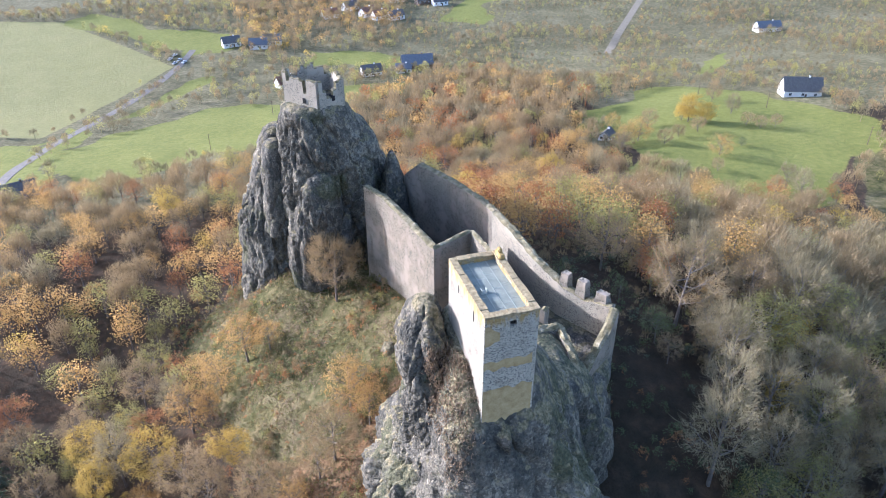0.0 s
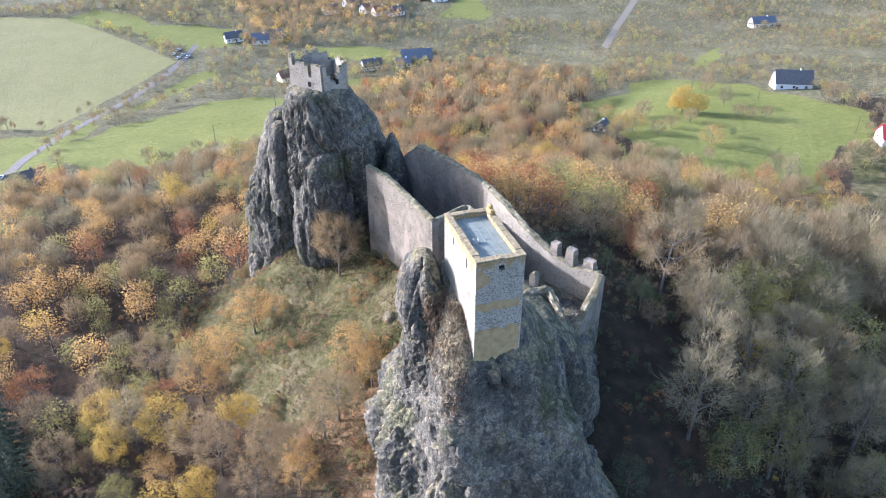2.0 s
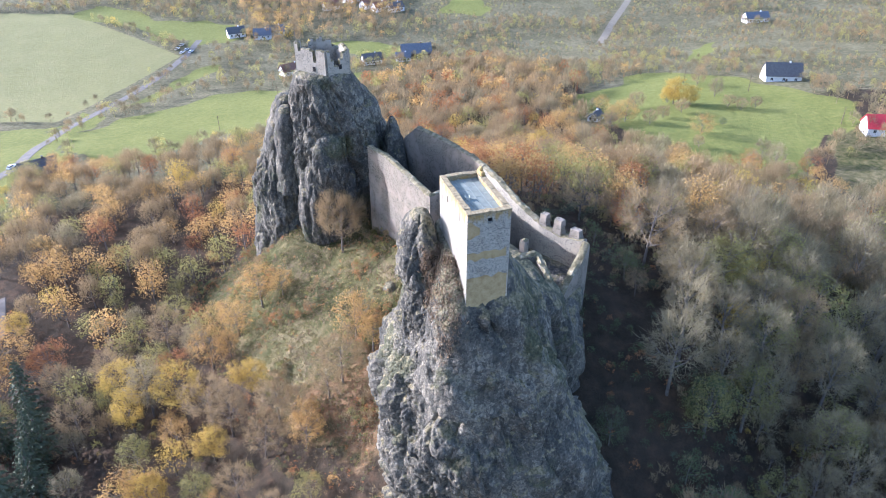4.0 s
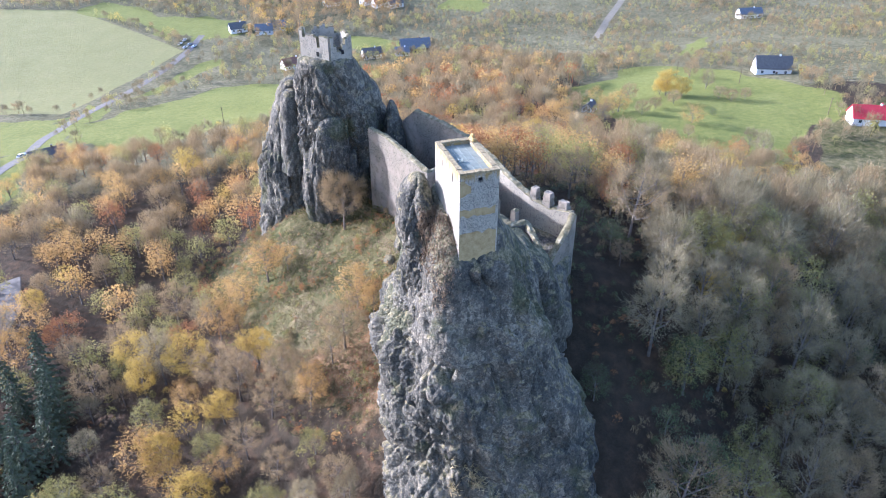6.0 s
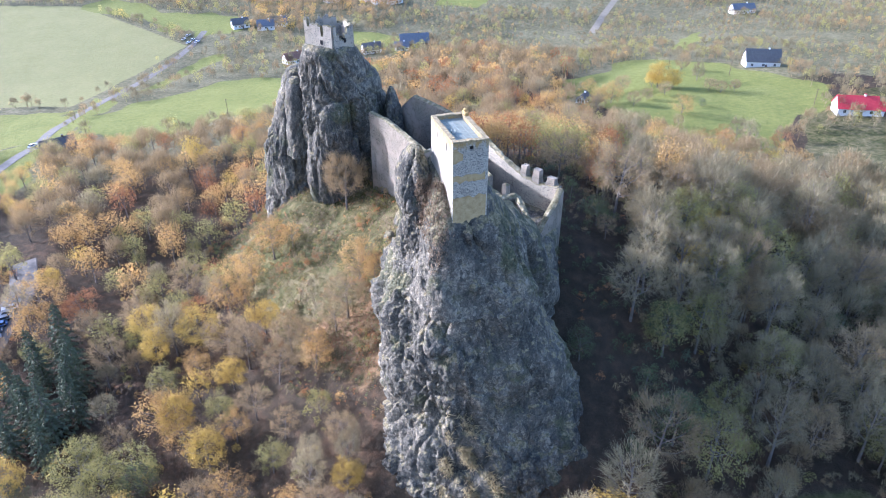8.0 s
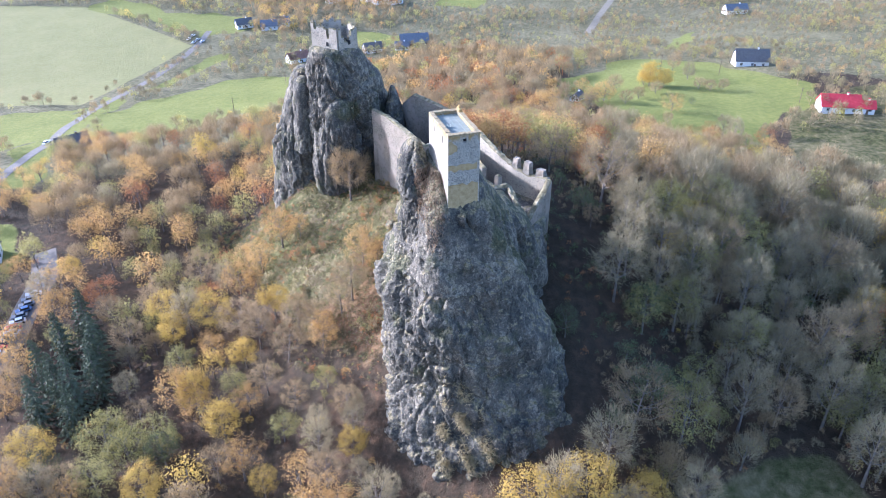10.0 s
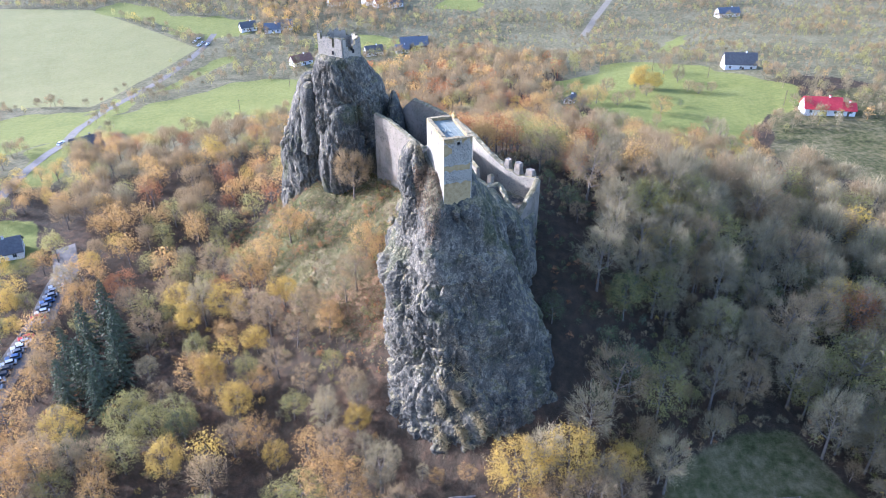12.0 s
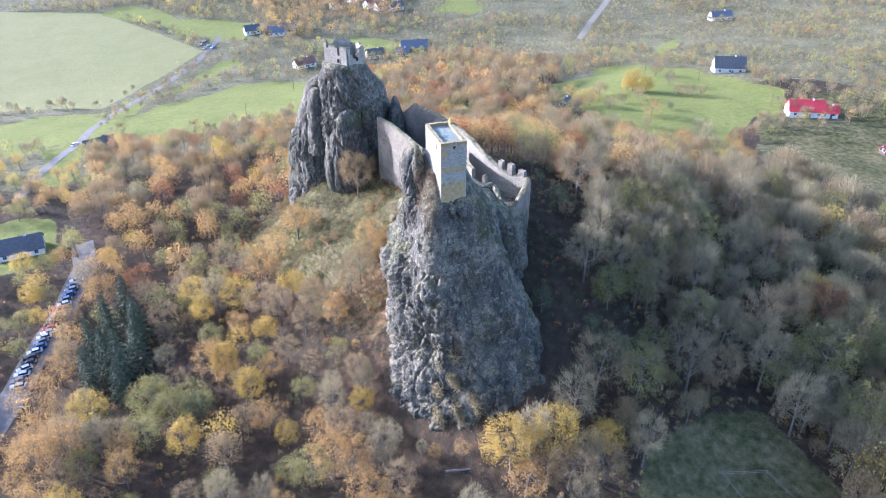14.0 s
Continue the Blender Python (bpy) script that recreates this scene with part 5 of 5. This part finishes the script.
def house(x, y, turn, length, deep, wall, roof, skin, cover, label, category="house", windows=3):
    """A gabled house: walls with gables, roof slabs with eaves, chimney, windows and a door."""
    z = float(min(ground_z(x + dx, y + dy) for dx in (-5, 5) for dy in (-5, 5))) + 0.4
    t = thing("house", (x, y, z), label, category, "houses in the valley", turn)
    a, b = length / 2, deep / 2
    bm = bmesh.new()
    outline = [(-b, -0.8), (b, -0.8), (b, wall), (0, wall + roof), (-b, wall)]
    ends = [[bm.verts.new((s * a, p, q)) for p, q in outline] for s in (-1, 1)]
    bm.faces.new(ends[0])
    bm.faces.new(ends[1][::-1])
    for k in range(5):
        q = (k + 1) % 5
        bm.faces.new((ends[0][k], ends[0][q], ends[1][q], ends[1][k]))
    part("wall", bm, skin, t)
    rise, over = math.hypot(b, roof), 0.5
    for s in (-1, 1):
        slab = boxed("roof_slope", [(-a - over, -over, 0, a + over, rise + 0.05, 0.22)], cover, t, bevel=0.03)
        slab.matrix_local = pose(0, s * b, wall, 0, 0, 0 if s < 0 else 180) @ pose(0, 0, 0.02, math.degrees(math.atan2(roof, b)))
    chimney = boxed("chimney", [(a * 0.3, -0.4, wall + roof * 0.6, a * 0.3 + 0.7, 0.4, wall + roof + 0.9)], skin, t, "", 0.03)
    boxed("cap", [(a * 0.3 - 0.1, -0.5, wall + roof + 0.9, a * 0.3 + 0.8, 0.5, wall + roof + 1.02)], cover, chimney)
    for s in (-1, 1):
        for k in range(windows):
            u = -a + length * (k + 0.5) / windows
            w = boxed("window", [(u - 0.65, s * b - 0.06, 1.0, u + 0.65, s * b + 0.06, 2.4)], WHITE, t)
            for q in (-1, 1):
                boxed("pane", [(u + q * 0.3 - 0.26, s * (b + 0.03) - 0.05, 1.1, u + q * 0.3 + 0.26, s * (b + 0.03) + 0.05, 2.3)], GLASS, w)
        for u in (-b * 0.45, b * 0.45):
            w = boxed("window", [(s * a - 0.06, u - 0.6, 1.0, s * a + 0.06, u + 0.6, 2.4)], WHITE, t)
            boxed("pane", [(s * (a + 0.03) - 0.05, u - 0.5, 1.1, s * (a + 0.03) + 0.05, u + 0.5, 2.3)], GLASS, w)
    boxed("door", [(a * 0.1, -b - 0.08, -0.3, a * 0.1 + 1.0, -b + 0.05, 1.9)], TIMBER, t)
    return t


def strip(name, line, wide, material, label, category, lift=0.12):
    """A road draped on the ground."""
    pts = []
    for (ax, ay), (bx, by) in zip(line, line[1:]):
        n = max(2, int(math.hypot(bx - ax, by - ay) / 3))
        pts += [(ax + (bx - ax) * k / n, ay + (by - ay) * k / n) for k in range(n)]
    pts.append(line[-1])
    verts, faces = [], []
    for i, (x, y) in enumerate(pts):
        (ax, ay), (bx, by) = pts[max(i - 2, 0)], pts[min(i + 2, len(pts) - 1)]
        d = math.hypot(bx - ax, by - ay)
        for s in (-1.2, -1, -0.33, 0.33, 1, 1.2):
            px, py = x - (by - ay) / d * s * wide / 2, y + (bx - ax) / d * s * wide / 2
            verts.append((px, py, float(ground_z(px, py)) + (lift if abs(s) <= 1 else -0.35)))
        if i:
            a, b = 6 * (i - 1), 6 * i
            faces += [(a + k, a + k + 1, b + k + 1, b + k) for k in range(5)]
    return tagged(link(name, verts, faces, material), label, category, kind="structure")


strip("road", ROAD, 4.5, ASPHALT, "narrow grey country road between verges", "road")
strip("track", LANE, 5.0, TRACK, "straight pale track through the orchards", "track")
strip("car_park", [(-112, 30), (-107, 52), (-102.5, 70), (-98, 88), (-93, 112), (-96, 130)], 7.5, ASPHALT, "grey car park strip below the wood", "car park")

house(226, 139, -25, 16, 8.5, 3.0, 4.2, WHITE, REDROOF, "white house with a bright red roof")
house(234.5, 133.5, -25, 8, 6, 2.4, 2.6, WHITE, REDROOF, "low white annexe with a red roof", "house", 2)
house(228, 92, 10, 4, 3.2, 1.9, 1.4, TIMBER, REDROOF, "small outbuilding with a red roof", "shed", 1)
house(240, 216, -22, 17, 9, 3.4, 5.2, WHITE, SLATE, "white gabled house with a dark slate roof")
house(350, 372, -8, 17, 8, 3.4, 3.6, WHITE, BLUEROOF, "long white house with a grey-blue roof")
house(100, 385, -8, 19, 11, 3.6, 5.0, TIMBER, BLUEROOF, "dark timber house with a blue-grey roof")
house(90, 380, -8, 9, 7, 3.0, 2.4, WHITE, BLUEROOF, "low annexe with a blue-grey roof")
house(-98, 229, 18, 13, 9, 2.6, 4.6, TIMBER, SLATE, "dark cottage with a steep slate roof beside the road")
house(-116, 131, 8, 15, 9, 2.8, 3.6, WHITE, SLATE, "pale cottage with a dark roof by the car park")
house(19, 380, 20, 14, 8, 3.0, 3.6, WHITE, BROWNROOF, "white cottage with a brown tiled roof")
house(128, 196, 40, 6, 5, 2.2, 2.2, WHITE, SLATE, "small stone hut in the wood", "shed", 1)
for x, y, turn, cover, skin in ((106, 512, 20, BROWNROOF, WHITE), (117, 506, 15, SLATE, WHITE), (99, 524, 30, BROWNROOF, WHITE), (162, 536, 0, SLATE, WHITE), (150, 545, 10, SLATE, TIMBER), (-8, 480, 10, SLATE, WHITE), (10, 468, -10, BLUEROOF, WHITE), (20, 474, -8, BLUEROOF, WHITE), (70, 382, 5, SLATE, WHITE), (132, 560, 10, BROWNROOF, WHITE), (90, 548, 25, SLATE, WHITE), (70, 530, 12, BROWNROOF, WHITE), (175, 552, -5, BROWNROOF, WHITE)):
    house(x, y, turn, 12, 8, 3.0, 3.6, skin, cover, "village house with a %s roof" % ("brown tiled" if cover is BROWNROOF else "grey"))

PAINTS = [plain("car_" + n, c, tuple(1.15 * k for k in c), 0.5, 0.3, 0.0, 0.3, 0.5) for n, c in (("white", (0.7, 0.7, 0.7)), ("silver", (0.4, 0.42, 0.44)), ("black", (0.02, 0.02, 0.022)), ("blue", (0.05, 0.1, 0.22)), ("red", (0.35, 0.03, 0.03)), ("grey", (0.14, 0.15, 0.16)))]
PAINT_NAMES = ("white", "silver", "black", "blue", "dark red", "grey")
RUBBER = plain("rubber", (0.015, 0.015, 0.015), (0.03, 0.03, 0.03), 4.0, 0.9)
CARS = {}


def car(x, y, turn, colour):
    m = pose(x, y, float(ground_z(x, y)) + 0.12, 0, 0, turn)
    if colour in CARS:
        return copy_thing(CARS[colour], m)
    t = tagged(new("car"), f"{PAINT_NAMES[colour]} hatchback parked in the row", "car", "parked cars")
    bm = bmesh.new()
    box(bm, -2.15, -0.88, 0.28, 2.15, 0.88, 0.92, 0.14)
    part("body", bm, PAINTS[colour], t)
    bm = bmesh.new()
    for v in box(bm, -1.7, -0.8, 0.86, 1.0, 0.8, 1.4):
        if v.co.z > 1.1:
            v.co.x = v.co.x * 0.72 - 0.15
            v.co.y *= 0.84
    bmesh.ops.bevel(bm, geom=bm.edges[:], offset=0.06, segments=1, affect="EDGES")
    cabin = part("glasshouse", bm, GLASS, t, "dark car windows")
    boxed("roof", [(-1.3, -0.62, 1.39, 0.5, 0.62, 1.45)], PAINTS[colour], cabin, "", 0.02)
    for px in (-1.35, 1.35):
        for py in (-0.82, 0.82):
            bm = bmesh.new()
            bmesh.ops.create_cone(bm, segments=14, radius1=0.32, radius2=0.32, depth=0.2, cap_ends=True)
            w = part("wheel", bm, RUBBER, t)
            w.matrix_local = pose(px, py, 0.32, 90)
    t.matrix_world = m
    CARS[colour] = t
    return t


rng = np.random.default_rng(3)
for k in range(22):
    s = k / 21
    car(-106.5 + 11.5 * s + rng.normal(0, 0.3), 56 + 47 * s, 190 + rng.normal(0, 4), int(rng.choice([0, 1, 1, 2, 2, 3, 4, 5, 5])))
for k in range(5):
    car(-110 - 0.4 * k, 33 + 3.1 * k, 170 + rng.normal(0, 4), int(rng.integers(0, 6)))
for x, y, c in ((-112, 246, 0), (-46, 452, 0), (-49, 462, 0), (-43, 458, 1), (-40, 452, 0), (-46, 470, 0)):
    car(x, y, 60, c)


def fallen_log(x, y, turn, length, r):
    s = Soup()
    rng = np.random.default_rng(int(abs(x) * 10))
    n = 8
    s.tube([(length * (k / (n - 1) - 0.5), rng.normal(0, 0.06), r + rng.normal(0, 0.03)) for k in range(n)], [r * (1 - 0.35 * k / n) for k in range(n)], 8)
    ob = s.link("fallen_log", BARK)
    ob.matrix_world = pose(x, y, float(ground_z(x, y)), 0, 0, turn)
    return tagged(ob, "long weathered log lying at the foot of the crag", "log")


fallen_log(-1.5, -20.8, -12, 8.0, 0.3)
fallen_log(7.2, -18.0, -22, 6.0, 0.15)


def fence(line, label):
    """A low paddock fence: posts and two rails a side."""
    f = thing("paddock_fence", (0, 0, 0), label, "fence")
    for (ax, ay), (bx, by) in zip(line, line[1:]):
        n = max(1, round(math.hypot(bx - ax, by - ay) / 2.5))
        for k in range(n):
            x, y = ax + (bx - ax) * k / n, ay + (by - ay) * k / n
            z = float(ground_z(x, y))
            boxed("post", [(x - 0.07, y - 0.07, z - 0.3, x + 0.07, y + 0.07, z + 1.2)], PALEWOOD, f)
        za, zb = float(ground_z(ax, ay)), float(ground_z(bx, by))
        for h in (0.55, 1.05):
            s = Soup()
            steps = 8
            pts = [(ax + (bx - ax) * k / steps, ay + (by - ay) * k / steps) for k in range(steps + 1)]
            s.tube([(x, y, float(ground_z(x, y)) + h) for x, y in pts], [0.07] * (steps + 1), 4)
            s.link("rail", PALEWOOD, f)
    return f


PALEWOOD = plain("weathered_wood", (0.13, 0.112, 0.085), (0.22, 0.19, 0.15), 2.0, 0.9, 0.02)
fence([(53.5, -37.0), (63.5, -39.5), (66.0, -47.0), (55.5, -46.0), (53.5, -37.0)], "weathered grey wooden fence round a small paddock")


def pole(x, y, h, label="slim wooden utility pole standing in the meadow"):
    p = thing("utility_pole", (x, y, float(ground_z(x, y))), label, "pole", "poles in the meadows")
    s = Soup()
    s.tube([(0, 0, -0.5), (0, 0, h * 0.5), (0, 0, h)], [0.16, 0.13, 0.1], 8)
    s.link("shaft", TIMBER, p)
    boxed("crossarm", [(-0.7, -0.05, h - 0.5, 0.7, 0.05, h - 0.38)], TIMBER, p)


for x, y in ((-88, 238), (-28, 262), (10, 286), (4, 318), (196, 232), (212, 204), (217, 152)):
    pole(x, y, 7.5)


def notice(x, y):
    z = float(ground_z(x, y))
    n = thing("notice_stand", (x, y, z), "small dark wooden notice stand on the slope", "sign")
    boxed("post", [(-0.5, -0.05, -0.3, -0.4, 0.05, 1.3), (0.4, -0.05, -0.3, 0.5, 0.05, 1.3)], TIMBER, n)
    boxed("board", [(-0.65, -0.09, 0.7, 0.65, -0.05, 1.5)], TIMBER, n, "blank dark board", 0.01)


notice(-33.5, 97.5)
fallen_log(-27.0, 82.0, 20, 5.0, 0.14)
fallen_log(-6.0, 46.0, -15, 4.5, 0.12)
